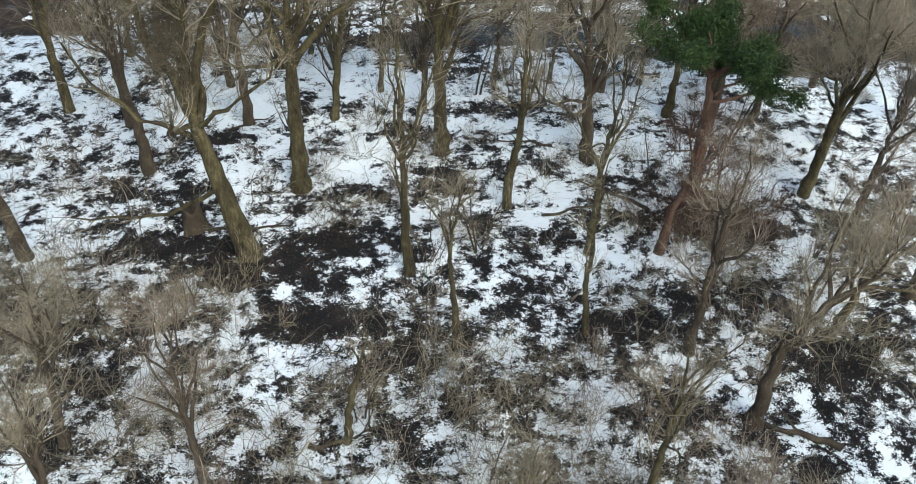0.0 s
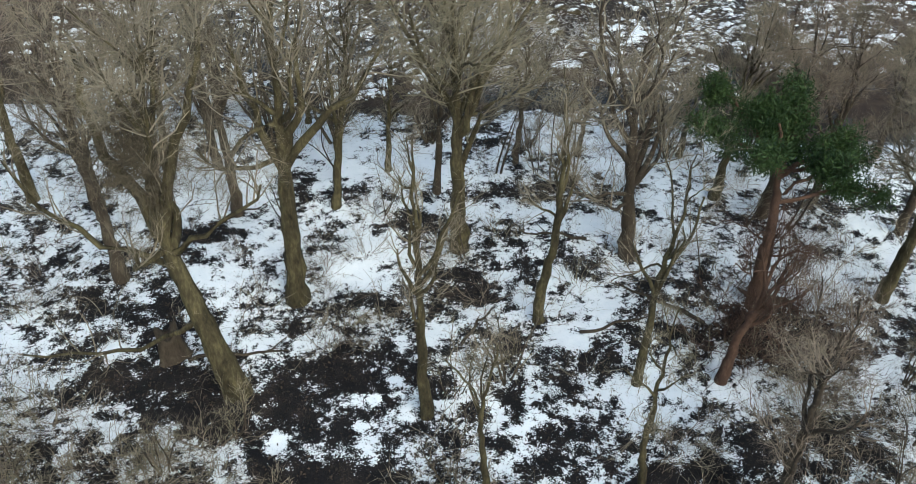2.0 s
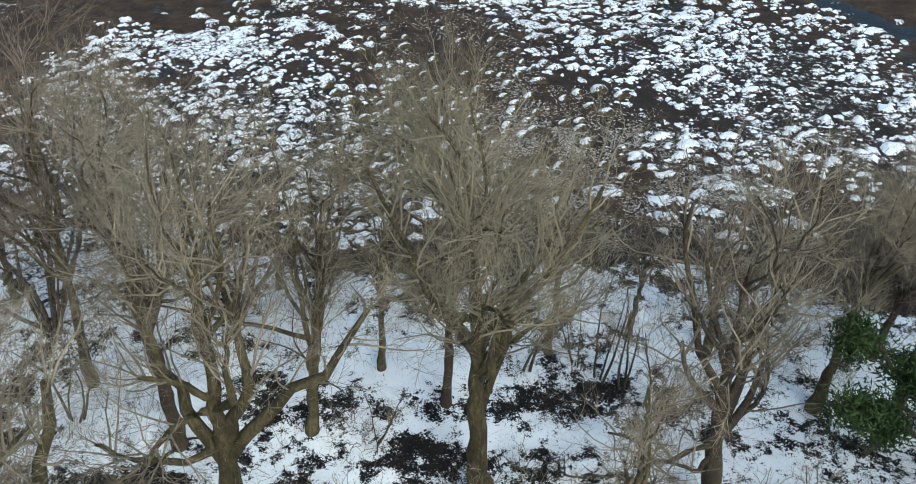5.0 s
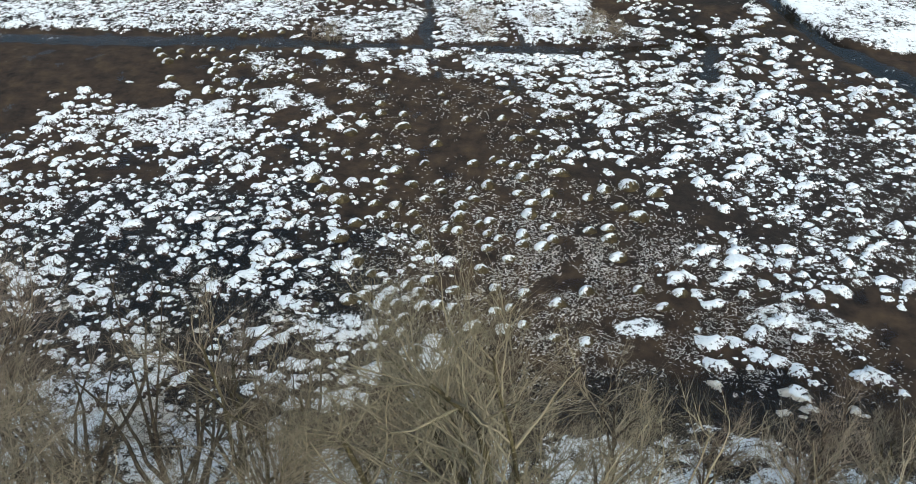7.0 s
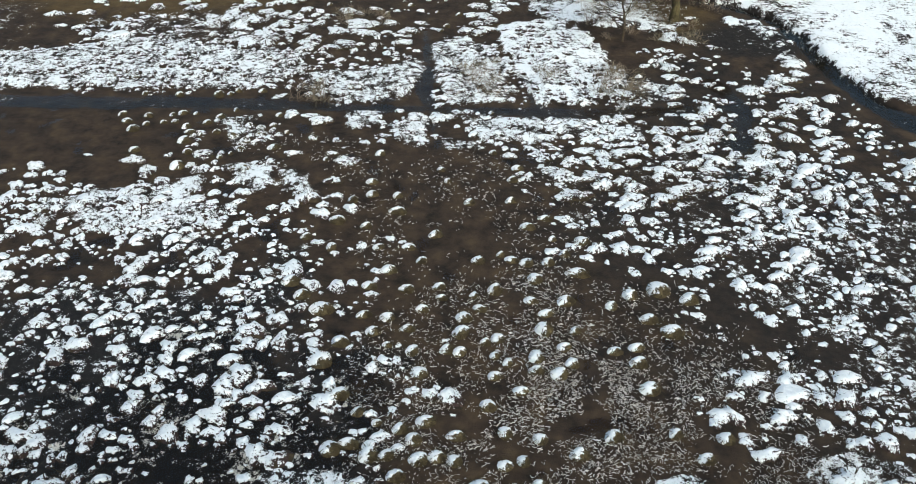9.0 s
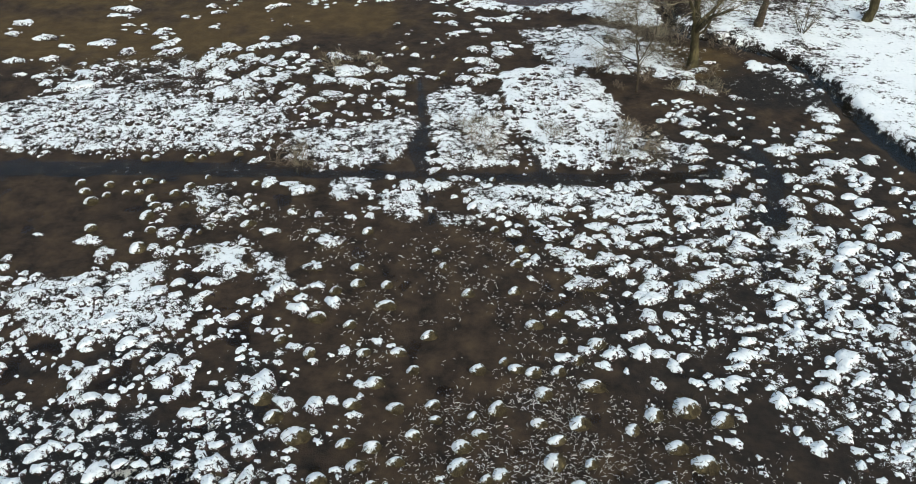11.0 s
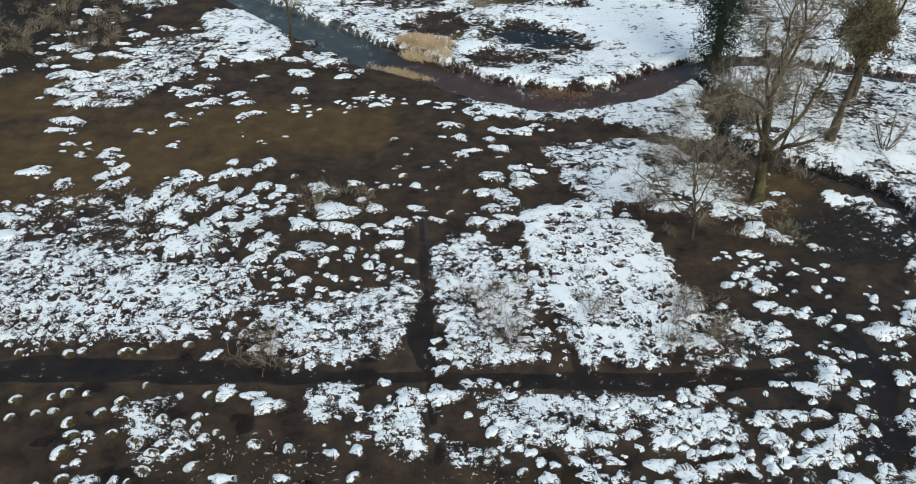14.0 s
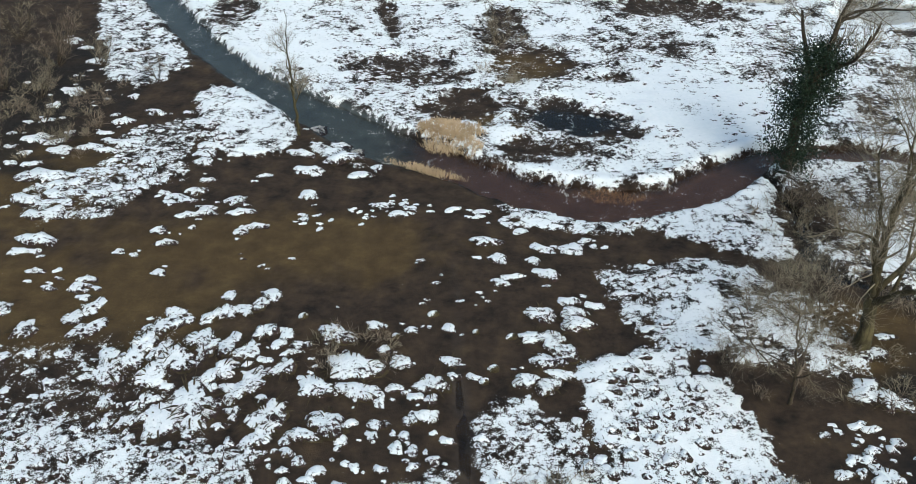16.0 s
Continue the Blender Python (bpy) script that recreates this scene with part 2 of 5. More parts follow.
def region(x, y, corners):
    """1 inside an outline of (x, y) corners, 0 outside it, with a soft and wandering rim."""
    out = np.zeros(np.shape(x))
    xs, ys = [c[0] for c in corners], [c[1] for c in corners]
    near = (x > min(xs) - 1.5) & (x < max(xs) + 1.5) & (y > min(ys) - 1.5) & (y < max(ys) + 1.5)
    px, py = x[near], y[near]
    best, inside = np.full(px.shape, 1e9), np.zeros(px.shape, bool)
    for (ax, ay), (bx, by) in zip(corners, corners[1:] + corners[:1]):
        dx, dy = bx - ax, by - ay
        k = np.clip(((px - ax) * dx + (py - ay) * dy) / (dx * dx + dy * dy), 0, 1)
        best = np.minimum(best, np.hypot(px - ax - k * dx, py - ay - k * dy))
        if ay != by:
            inside ^= ((ay > py) != (by > py)) & (px < ax + (py - ay) * dx / dy)
    best = np.where(inside, -best, best) + 0.9 * (fbm(px, py, 0.9, 5, 3) - 0.5) + 0.8 * (fbm(px, py, 2.6, 9, 3) - 0.5) - 0.12
    out[near] = 1 - smooth(-0.3, 0.3, best)
    return out


def along(x, y, line):
    """Distance to a line of (x, y, half width), less the half width there."""
    best = np.full(np.shape(x), 1e9)
    for (ax, ay, aw), (bx, by, bw) in zip(line[:-1], line[1:]):
        dx, dy = bx - ax, by - ay
        k = np.clip(((x - ax) * dx + (y - ay) * dy) / (dx * dx + dy * dy), 0, 1)
        best = np.minimum(best, np.hypot(x - ax - k * dx, y - ay - k * dy) - (aw + k * (bw - aw)))
    return best


STREAM = [(-60, 150, 1.4), (-34, 121, 1.2), (-24.8, 109.3, 1.0), (-21.1, 103.6, 0.9), (-18.1, 99.8, 0.9), (-15.5, 97, 1.0), (-12.3, 94.2, 1.25), (-9.5, 91.8, 1.4),
          (-7, 90.5, 1.25), (-5.1, 89.3, 1.15), (-3, 87.9, 1.25), (-0.6, 87.1, 1.35), (1.6, 87.05, 1.2), (3.7, 87.8, 1.1), (5.5, 89.2, 1.3),
          (7.6, 91, 0.85), (10.3, 91.5, 0.8), (12.9, 91.5, 0.8), (15.3, 90.9, 0.8), (24, 88, 0.9), (60, 80, 1.5)]
SIDE_BROOK = [(7.4, 90.2, 0.3), (8.2, 86.5, 0.3), (7.7, 84, 0.3), (8.5, 82.3, 0.35), (10.2, 81.6, 0.32), (11.8, 80.7, 0.34), (13.5, 79.1, 0.4), (14.3, 76.6, 0.42), (14.7, 73.7, 0.45), (15.9, 69.7, 0.5), (20, 63, 0.8), (40, 55, 0.8)]
DITCH = [(-60, 66.4, 0.5), (-19.2, 67.25, 0.40), (-15.2, 67.6, 0.45), (-11.2, 67.55, 0.33), (-7.1, 67.55, 0.22), (-4.7, 67.7, 0.2), (-3.1, 67.65, 0.2), (-0.6, 67.7, 0.33), (2.9, 67.8, 0.38), (6, 68.2, 0.3), (9, 68.8, 0.25)]
RIVULET = [(-5.8, 82.5, -0.1), (-5.5, 79.1, -0.05), (-5.5, 76, 0.0), (-5.2, 74.5, 0.12), (-5.0, 71.2, 0.18), (-5.1, 69.4, 0.22), (-4.6, 67.8, 0.12), (-4.4, 66, 0.05), (-4.2, 64.3, 0.03)]
RUNNEL = [(-0.9, 74.7, -0.1), (-0.4, 71.8, -0.02), (0, 69.3, 0.05), (0.2, 68, 0.1)]
CHANNEL = [(8.6, 71.4, 0.25), (9.5, 69.8, 0.3), (9.4, 67.8, 0.35), (9, 66, 0.3), (8.7, 64.4, 0.25), (8.1, 62.9, 0.2), (7.5, 60.6, 0.1)]
CUTS = (DITCH, RIVULET, RUNNEL, CHANNEL)

# snowfields with an outline of their own: corners, snow cover
SNOWFIELDS = [
    ([(-4.6, 74.9), (-3.3, 75.5), (-1.7, 74.2), (-1.0, 72.6), (-1.1, 70.3), (-0.6, 69.6), (-1.2, 68.5), (-3.1, 68.2), (-4.0, 68.8), (-4.3, 70.2), (-4.7, 72.4), (-5.0, 73.6)], 0.54),
    ([(-1.3, 77.0), (0.7, 78.1), (1.7, 77.5), (3.1, 76.7), (3.6, 74.9), (4.0, 72.9), (4.9, 71.7), (4.2, 69.9), (3.1, 68.8), (2.2, 68.1), (1.2, 68.7), (0.4, 68.3), (-0.1, 69.7), (-0.8, 71.4), (-1.2, 73.4), (-1.6, 75.1)], 0.74),
    ([(4.0, 71.8), (6.6, 70.9), (6.2, 69.0), (4.0, 68.5)], 0.42),
    ([(-30, 72), (-24.7, 72.2), (-21.8, 73.4), (-20.8, 74.3), (-18.8, 74.6), (-16.0, 73.5), (-14.1, 73.1), (-13.0, 73.6), (-11.5, 72.9), (-10.9, 70.9), (-12.0, 69.6), (-13.5, 68.8), (-15.8, 69.2), (-17.6, 68.6), (-22.8, 68.5), (-30, 68)], 0.58),
    ([(-23.3, 76.7), (-21.9, 77.1), (-19.9, 77.7), (-17.6, 77.8), (-15.8, 79.5), (-14.8, 77.7), (-14.3, 74.9), (-13.0, 73.6), (-17.0, 73.0), (-20.9, 74.5), (-21.9, 73.6)], 0.2),
    ([(-10.4, 70.8), (-8.5, 71.2), (-7.2, 71.9), (-5.7, 72.8), (-4.9, 71.8), (-5.3, 70.8), (-5.6, 69.2), (-6.4, 68.5), (-8.0, 68.2), (-9.2, 68.2), (-10.9, 69.1)], 0.52),
    ([(-8.6, 67.1), (-6.7, 67.4), (-6.8, 66.1), (-8.1, 65.9)], 0.55), ([(-6.1, 66.0), (-5.3, 67.0), (-4.6, 66.5), (-4.4, 65.1), (-5.0, 64.4), (-6.0, 64.9)], 0.6),
    ([(-4.2, 66.0), (-3.6, 65.1), (-2.5, 64.9), (-2.6, 64.0), (-3.9, 64.1)], 0.5),
    ([(-3.1, 67.0), (-1.7, 67.0), (0.1, 67.2), (2.4, 67.2), (4.7, 66.6), (4.3, 65.5), (2.2, 65.1), (1.7, 65.8), (0, 65.0), (-2.1, 64.7), (-2.7, 65.5)], 0.56),
    ([(-13.7, 66.1), (-12.1, 66.6), (-12.0, 65.6), (-11.3, 64.2), (-12.4, 63.7), (-13.2, 64.4)], 0.44), ([(-12.9, 62.1), (-12.1, 62.4), (-10.9, 62.7), (-10.6, 61.1), (-11.2, 60.6), (-12.0, 61.5)], 0.6),
    ([(-10.4, 62.0), (-9.6, 62.3), (-8.9, 60.7), (-8.3, 59.9), (-9.4, 59.9)], 0.5), ([(-15.2, 59.8), (-14.6, 61.1), (-13.7, 61.4), (-13.0, 60.1), (-13.2, 59.1), (-14.9, 59.0)], 0.6)]
BANKS = [
    ([(-19.1, 96.4), (-18.5, 97.5), (-16.2, 96.6), (-14.7, 95.0), (-13.5, 92.3), (-13.7, 91.0), (-15.1, 90.1), (-16.8, 90.8), (-18.3, 93.3)], 0.72),
    ([(-24.1, 86.7), (-23.1, 88.5), (-21.7, 88.8), (-20.3, 91.8), (-18.9, 92.4), (-17.5, 88.5), (-19.1, 87.0), (-19.7, 85.1), (-21.7, 84.8), (-23.2, 85.0)], 0.46),
    ([(-21.6, 91.4), (-20.7, 92.9), (-18.7, 93.9), (-17.8, 91.9), (-18.2, 88.9), (-20.7, 88.8)], 0.42),
    ([(-28.7, 109.1), (-25.8, 109.3), (-22.4, 103.8), (-20.4, 99.9), (-22.2, 96.9), (-23.9, 97.5), (-26.7, 103.6)], 0.58),
    ([(-4.4, 86.7), (-2.5, 86.5), (-0.7, 85.8), (0.7, 85.6), (3.0, 86.8), (6.2, 88.1), (7.1, 90.1), (7.2, 86.3), (7.3, 83.4), (6.2, 83.2), (4.6, 84.0), (1.6, 85.2), (0.6, 84.8), (-3.0, 84.8)], 0.66),
    ([(10.7, 79.2), (12.4, 78.7), (13.4, 77.3), (13.5, 75.0), (12.6, 74.1), (12.3, 75.8), (12.3, 76.9), (11.4, 77.4)], 1.1)]

# cx, cy, rx, ry, turn, snow cover
SNOW_NEAR = [
    (-12.5, 50, 8, 8, 0, 0.16), (-15.5, 58.8, 4.2, 1.8, 8, 0.55), (-6.5, 46.2, 1.6, 0.8, 0, 0.55), (-3.3, 45.2, 0.9, 0.7, 0, 0.8),
    (3.1, 46.8, 1.1, 0.6, 10, 0.75), (9.1, 47.4, 2.4, 0.8, -12, 0.45), (13.5, 56, 8, 8, 0, 0.2), (12, 50.5, 5, 2, -15, 0.25), (7.5, 61, 6, 5.5, 0, 0.1)]
SNOW_FAR = [
    (5, 79.5, 4.5, 2.6, -10, 0.42), (2.6, 79.6, 2.2, 2.2, 0, 0.75), (3.6, 82.2, 2.6, 1.2, -10, 0.6), (4.6, 77.8, 1.6, 0.9, 0, 0.65), (6.9, 77.6, 1.4, 1.0, 0, 0.8), (-11.5, 90.8, 2.2, 0.7, -35, 0.7),
    (14.5, 81.5, 4, 3, -30, 0.72), (13.2, 73.6, 0.8, 1.2, 0, 0.6), (1.5, 81.5, 2.6, 1.6, -15, 0.6), (5.8, 79.2, 2.2, 1.2, -15, 0.75)]
# bare or boggy ground beyond the stream
BARE_FAR = [(-8.3, 99.6, 3.6, 2.3, -10, 0.68), (-5.9, 95.4, 2.4, 2.1, 0, 0.95), (-0.3, 94.5, 3.5, 1.8, -25, 0.88), (-2.3, 91.3, 2.0, 1.3, 0, 0.72), (-2.2, 100.4, 2.1, 2.7, 0, 0.86), (-3.7, 105, 1.6, 3.2, 0, 0.75), (2, 98.9, 1.4, 0.6, 0, 0.7),
            (7.4, 109, 4.6, 1.7, -8, 0.8), (-10.4, 106.5, 0.6, 4, 12, 0.9), (-20, 107.5, 1.6, 2.4, 0, 0.6), (8.4, 86.4, 1.6, 1.8, 0, 0.85), (8.2, 79.6, 2.2, 1.2, 0, 0.45), (10.2, 76.6, 3.2, 2.6, -20, 1.0), (6.5, 74.2, 2.3, 1.5, 0, 0.4)]


# drifts and dark hollows on the wood floor: cx, cy, rx, ry, turn, change of cover
WOOD_FLOOR = [(9.0, 27.8, 2.2, 1.5, 0, -0.8), (-7.9, 23.6, 2.4, 1.1, 0, -0.9), (-10.4, 24.9, 2.6, 1.0, 0, -0.6), (-5.4, 21.3, 1.5, 1.0, 0, -0.7), (6.1, 21.9, 1.6, 0.8, -10, -0.5), (6.0, 18.4, 1.5, 0.9, 20, -0.7), (3.1, 26.4, 0.9, 0.8, 0, -0.6), (-4.6, 25.4, 2.4, 1.3, 0, -0.5),
              (2.4, 35.6, 2.4, 0.9, 0, -0.4), (-2.8, 33.2, 1.8, 0.9, 0, -0.6), (-10.2, 32.0, 1.8, 0.7, 0, -0.5), (-12, 27.5, 3, 1.8, 0, -0.35), (-12.5, 19.5, 3.5, 3.5, 0, -0.35), (-1.2, 29.8, 1.2, 0.8, 0, -0.6), (0.4, 27.2, 1.0, 0.5, 0, -0.5), (8.6, 23.5, 2.2, 1.2, 0, -0.35), (-2.0, 21.0, 2.2, 1.6, 0, -0.35), (1.8, 18.2, 2.4, 1.8, 0, -0.3), (11, 21, 2, 1.4, 0, -0.4),
              (7.6, 25.6, 1.8, 0.9, -15, 0.45), (2.2, 28.4, 1.4, 2.4, 0, 0.45), (-11.4, 34.5, 2.4, 2.0, 0, 0.6), (-4.2, 37.2, 2.6, 1.8, 0, 0.5), (1.4, 33.8, 3.4, 0.8, 0, 0.5), (5.4, 32.8, 2.4, 1.4, 0, 0.45), (-4.9, 31.2, 1.5, 1.8, 0, 0.45), (10, 30.4, 2.4, 2.0, 0, 0.4), (4.2, 25.0, 1.4, 1.2, 0, 0.3), (-8, 39.2, 4, 1.2, 0, 0.25), (7, 38, 5, 2.0, 0, 0.2)]
# cx, cy, rx, ry, depth
POOLS = [(4, 43.7, 6, 1.3, 0.12), (-0.6, 94.6, 3, 1.4, 0.12), (-10, 48, 5, 5, 0.03), (11.5, 111, 2.6, 0.9, 0.5), (19.5, 109.5, 3.0, 2.4, 0.5)]
# beds of olive-brown moss
MOSS = [(-22, 80, 9, 3.5), (-26, 88, 6, 5), (-13, 83.4, 8, 2.6), (8.6, 77.8, 1.8, 1.2), (8, 79.4, 2.6, 1.6), (-4, 93.5, 2, 1.5), (-2.8, 100, 2, 2)]


def plan(x, y):
    """Snow cover, woodland litter, dark mud, stream silt and the height of the ground, over the plan."""
    edge = 42.6 + 1.2 * np.sin(x * 0.35) + 2.0 * (fbm(x, y, 0.4, 31, 3) - 0.5) - 1.6 * smooth(-1, 6, x) + 0.02 * x
    wood = 1 - smooth(-0.8, 0.8, y - edge)
    stream, brook = along(x, y, STREAM), along(x, y, SIDE_BROOK)
    wobble = 0.5 * (fbm(x, y, 1.3, 41, 3) - 0.5)
    stream, brook = stream + wobble, brook + wobble
    cut = np.minimum.reduce([along(x, y, line) for line in CUTS]) + 0.8 * wobble
    # across the stream and the brook lies a firm snowy meadow
    over = np.where(x < 6.5, np.interp(x, [p[0] for p in STREAM[:14]], [p[1] for p in STREAM[:14]]), np.interp(x, [6.5, 8.5, 10.2, 11.8, 13.5, 14.3, 14.7, 16, 60], [88, 82.3, 81.6, 80.7, 79.1, 76.6, 73.7, 69.7, 50]))
    meadow = smooth(-0.3, 0.5, y - over)
    snow = -0.45 + 0.75 * smooth(-22, -30, x) * (1 - smooth(76, 84, y))
    for cx, cy, rx, ry, turn, cover in SNOW_NEAR + SNOW_FAR:
        snow = np.maximum(snow, -0.45 + (cover + 0.45) * patch(x, y, cx, cy, rx, ry, turn))
    for corners, cover in SNOWFIELDS + BANKS:
        snow = np.maximum(snow, -0.45 + (cover + 0.45) * region(x, y, corners))
    floor = 0.47 + 0.14 * smooth(28, 33, y) + 0.8 * (fbm(x, y, 0.6, 61, 4) - 0.5) + 1.2 * (fbm(x, y, 2.3, 67, 2) - 0.5)
    for cx, cy, rx, ry, turn, change in WOOD_FLOOR:
        floor = floor + 0.75 * change * patch(x, y, cx, cy, rx, ry, turn)
    snow = snow * (1 - wood) + wood * floor
    snow = snow * (1 - meadow) + meadow * (0.72 + 1.1 * (fbm(x, y, 0.35, 71, 4) - 0.52) + 0.5 * (fbm(x, y, 1.6, 73, 3) - 0.5) + 0.4 * patch(x, y, 5.6, 95.6, 4.2, 4.2))
    bare = np.zeros_like(x)
    for cx, cy, rx, ry, turn, share in BARE_FAR:
        bare = np.maximum(bare, share * patch(x, y, cx, cy, rx, ry, turn))
    snow = snow * (1 - bare)
    # land stands proud of the water where snow can lie
    land = np.maximum(smooth(0.15, 0.75, snow), np.maximum(wood, meadow * (1 - 0.85 * bare)))
    rough = fbm(x, y, 0.9, 81, 4) - 0.5
    z = -0.045 + 0.03 * smooth(71, 77, y) + 0.12 * land + 0.14 * rough * (0.5 + land) + wood * 0.5 * (fbm(x, y, 0.28, 91, 3) - 0.5) + 0.12 * meadow * (1 - bare)
    z = z + (-0.42 - z) * (1 - smooth(-0.32, 0.10, stream)) + 0.10 * np.exp(-((stream - 0.35) / 0.3) ** 2) * meadow
    z = z + (-0.36 - z) * (1 - smooth(-0.35, 0.1, brook))
    z = z + (-0.115 - z) * (1 - smooth(-0.3, 0.25, cut))
    for cx, cy, rx, ry, depth in POOLS:
        z = z - depth * patch(x, y, cx, cy, rx, ry)
    low = np.minimum(np.minimum(stream, brook), cut)
    snow = snow * smooth(-0.12, 0.03, low)
    far = smooth(0.2, 1.4, np.hypot(x, y - 60) / 120)
    mud = np.clip(np.maximum(np.maximum(1 - smooth(-0.2, 0.25, brook), 0.12 * (1 - smooth(-0.2, 0.25, cut))), 0.9 * patch(x, y, -12.5, 49, 8, 8) + 0.9 * patch(x, y, 4, 43.6, 6, 1.7) + 0.5 * patch(x, y, 9, 57, 9, 9) + 0.55 * patch(x, y, 9, 69.5, 6, 4.5)), 0, 1)
    mud = np.maximum(mud, 0.8 * np.maximum.reduce([patch(x, y, -0.6, 94.6, 3.2, 1.6), patch(x, y, -28, 95, 6, 8), patch(x, y, 11, 76.2, 3.2, 2.6)]))
    moss = np.zeros_like(x)
    for cx, cy, rx, ry in MOSS:
        moss = np.maximum(moss, patch(x, y, cx, cy, rx, ry))
    # painted sky reflection: full on the western stream's bed, faint in the ditches
    sky_sheen = np.maximum((1 - smooth(-0.2, 0.2, stream)) * (1 - smooth(-10.5, -7, x)), 0.10 * (1 - smooth(-0.15, 0.3, cut)))
    silt = np.maximum((1 - smooth(-0.35, -0.08, stream)) * smooth(-9, -6, x), 0.05 * (1 - smooth(-0.2, 0.3, cut)))
    return snow, wood, mud * (1 - wood), silt, z, sky_sheen, moss


def height(x, y):
    """The ground's height, from the finished sheet."""
    x, y = np.atleast_1d(np.float64(x)), np.atleast_1d(np.float64(y))
    i, j = np.clip(np.searchsorted(gy, y) - 1, 0, ny - 2), np.clip(np.searchsorted(gx, x) - 1, 0, nx - 2)
    u, v = (x - gx[j]) / (gx[j + 1] - gx[j]), (y - gy[i]) / (gy[i + 1] - gy[i])
    at = lambda a, b: Z[a * nx + b]
    return (at(i, j) * (1 - u) + at(i, j + 1) * u) * (1 - v) + (at(i + 1, j) * (1 - u) + at(i + 1, j + 1) * u) * v


# ---- mesh helpers ----
def quick_mesh(name, verts, faces, mat, smooth_faces=True):
    """A mesh from arrays of corners and of faces that all have the same number of sides."""
    verts, faces = np.asarray(verts, np.float32), np.asarray(faces, np.int32)
    me = bpy.data.meshes.new(name)
    me.vertices.add(len(verts))
    me.vertices.foreach_set("co", verts.ravel())
    me.loops.add(faces.size)
    me.loops.foreach_set("vertex_index", faces.ravel())
    me.polygons.add(len(faces))
    me.polygons.foreach_set("loop_start", np.arange(0, faces.size, faces.shape[1], dtype=np.int32))
    me.polygons.foreach_set("use_smooth", np.full(len(faces), smooth_faces))
    me.materials.append(mat)
    me.update(calc_edges=True)
    return me


def part(name, me, parent, label=""):
    ob = new(name, me)
    ob.parent = parent
    return tagged(ob, label=label)


def joined(pieces):
    """Many (corners, faces) as one."""
    verts, faces, n = [], [], 0
    for v, f in pieces:
        verts.append(v), faces.append(f + n)
        n += len(v)
    return np.concatenate(verts), np.concatenate(faces)


def tubes(lines, radii, sides):
    """Tapered tubes along many lines of equal point count: lines (n, m, 3), radii (n, m)."""
    n, m, _ = lines.shape
    ahead = np.gradient(lines, axis=1)
    ahead /= np.linalg.norm(ahead, axis=2, keepdims=True) + 1e-9
    ref = np.where(np.abs(ahead[..., :1]) > 0.8, np.array([0, 1.0, 0]), np.array([1.0, 0, 0]))
    u = np.cross(ahead, ref)
    u /= np.linalg.norm(u, axis=2, keepdims=True) + 1e-9
    v = np.cross(ahead, u)
    a = np.arange(sides) * 2 * np.pi / sides
    ring = u[:, :, None] * np.cos(a)[:, None] + v[:, :, None] * np.sin(a)[:, None]
    verts = (lines[:, :, None] + ring * radii[:, :, None, None]).reshape(-1, 3)
    i, j, k = np.meshgrid(np.arange(n), np.arange(m - 1), np.arange(sides), indexing="ij")
    at = lambda jj, kk: (i * m + jj) * sides + kk % sides
    faces = np.stack([at(j, k), at(j, k + 1), at(j + 1, k + 1), at(j + 1, k)], -1).reshape(-1, 4)
    return verts, faces


def ribbons(lines, width):
    """Thin twigs, each a strip along its line."""
    n, m, _ = lines.shape
    ahead = unit(lines[:, -1] - lines[:, 0])
    side = unit(np.cross(ahead, np.roll(ahead, 1, 0) + [0.3, 0.5, 0.2]))[:, None] * width[..., None]
    verts = np.stack([lines - side, lines + side], 2).reshape(-1, 3)
    i, j = np.meshgrid(np.arange(n), np.arange(m - 1), indexing="ij")
    a = ((i * m + j) * 2).ravel()
    return verts, np.stack([a, a + 1, a + 3, a + 2], -1)


def unit(v):
    return v / (np.linalg.norm(v, axis=-1, keepdims=True) + 1e-9)


def sprout(rng, lines, radii, count, start, length, spread, rise, points, thin, wander=0.25):
    """Side shoots: count from each line, beyond the share start of it, leaning out by spread and bending up by rise."""
    n, m, _ = lines.shape
    which = np.repeat(np.arange(n), count)
    s = start + (1 - start) * rng.random(n * count) ** 0.8
    f = s * (m - 1)
    i = np.minimum(f.astype(int), m - 2)
    k = (f - i)[:, None]
    base = lines[which, i] * (1 - k) + lines[which, i + 1] * k
    thick = radii[which, i] * (1 - k[:, 0]) + radii[which, i + 1] * k[:, 0]
    ahead = unit(lines[which, i + 1] - lines[which, i])
    out = unit(np.cross(ahead, rng.normal(size=(n * count, 3))))
    a = np.radians(spread * (0.7 + 0.6 * rng.random(n * count)))[:, None]
    way = unit(ahead * np.cos(a) + out * np.sin(a))
    long = length * (0.55 + 0.75 * rng.random(n * count)) * (1.15 - 0.6 * s)
    pts = [base]
    for j in range(1, points):
        way = unit(way + np.array([0, 0, rise]) + wander * rng.normal(size=way.shape) / points ** 0.5)
        pts.append(pts[-1] + way * (long / (points - 1))[:, None])
    taper = np.linspace(1, 0.35, points)
    return np.stack(pts, 1), np.minimum(thick * 0.75, thin)[:, None] * taper

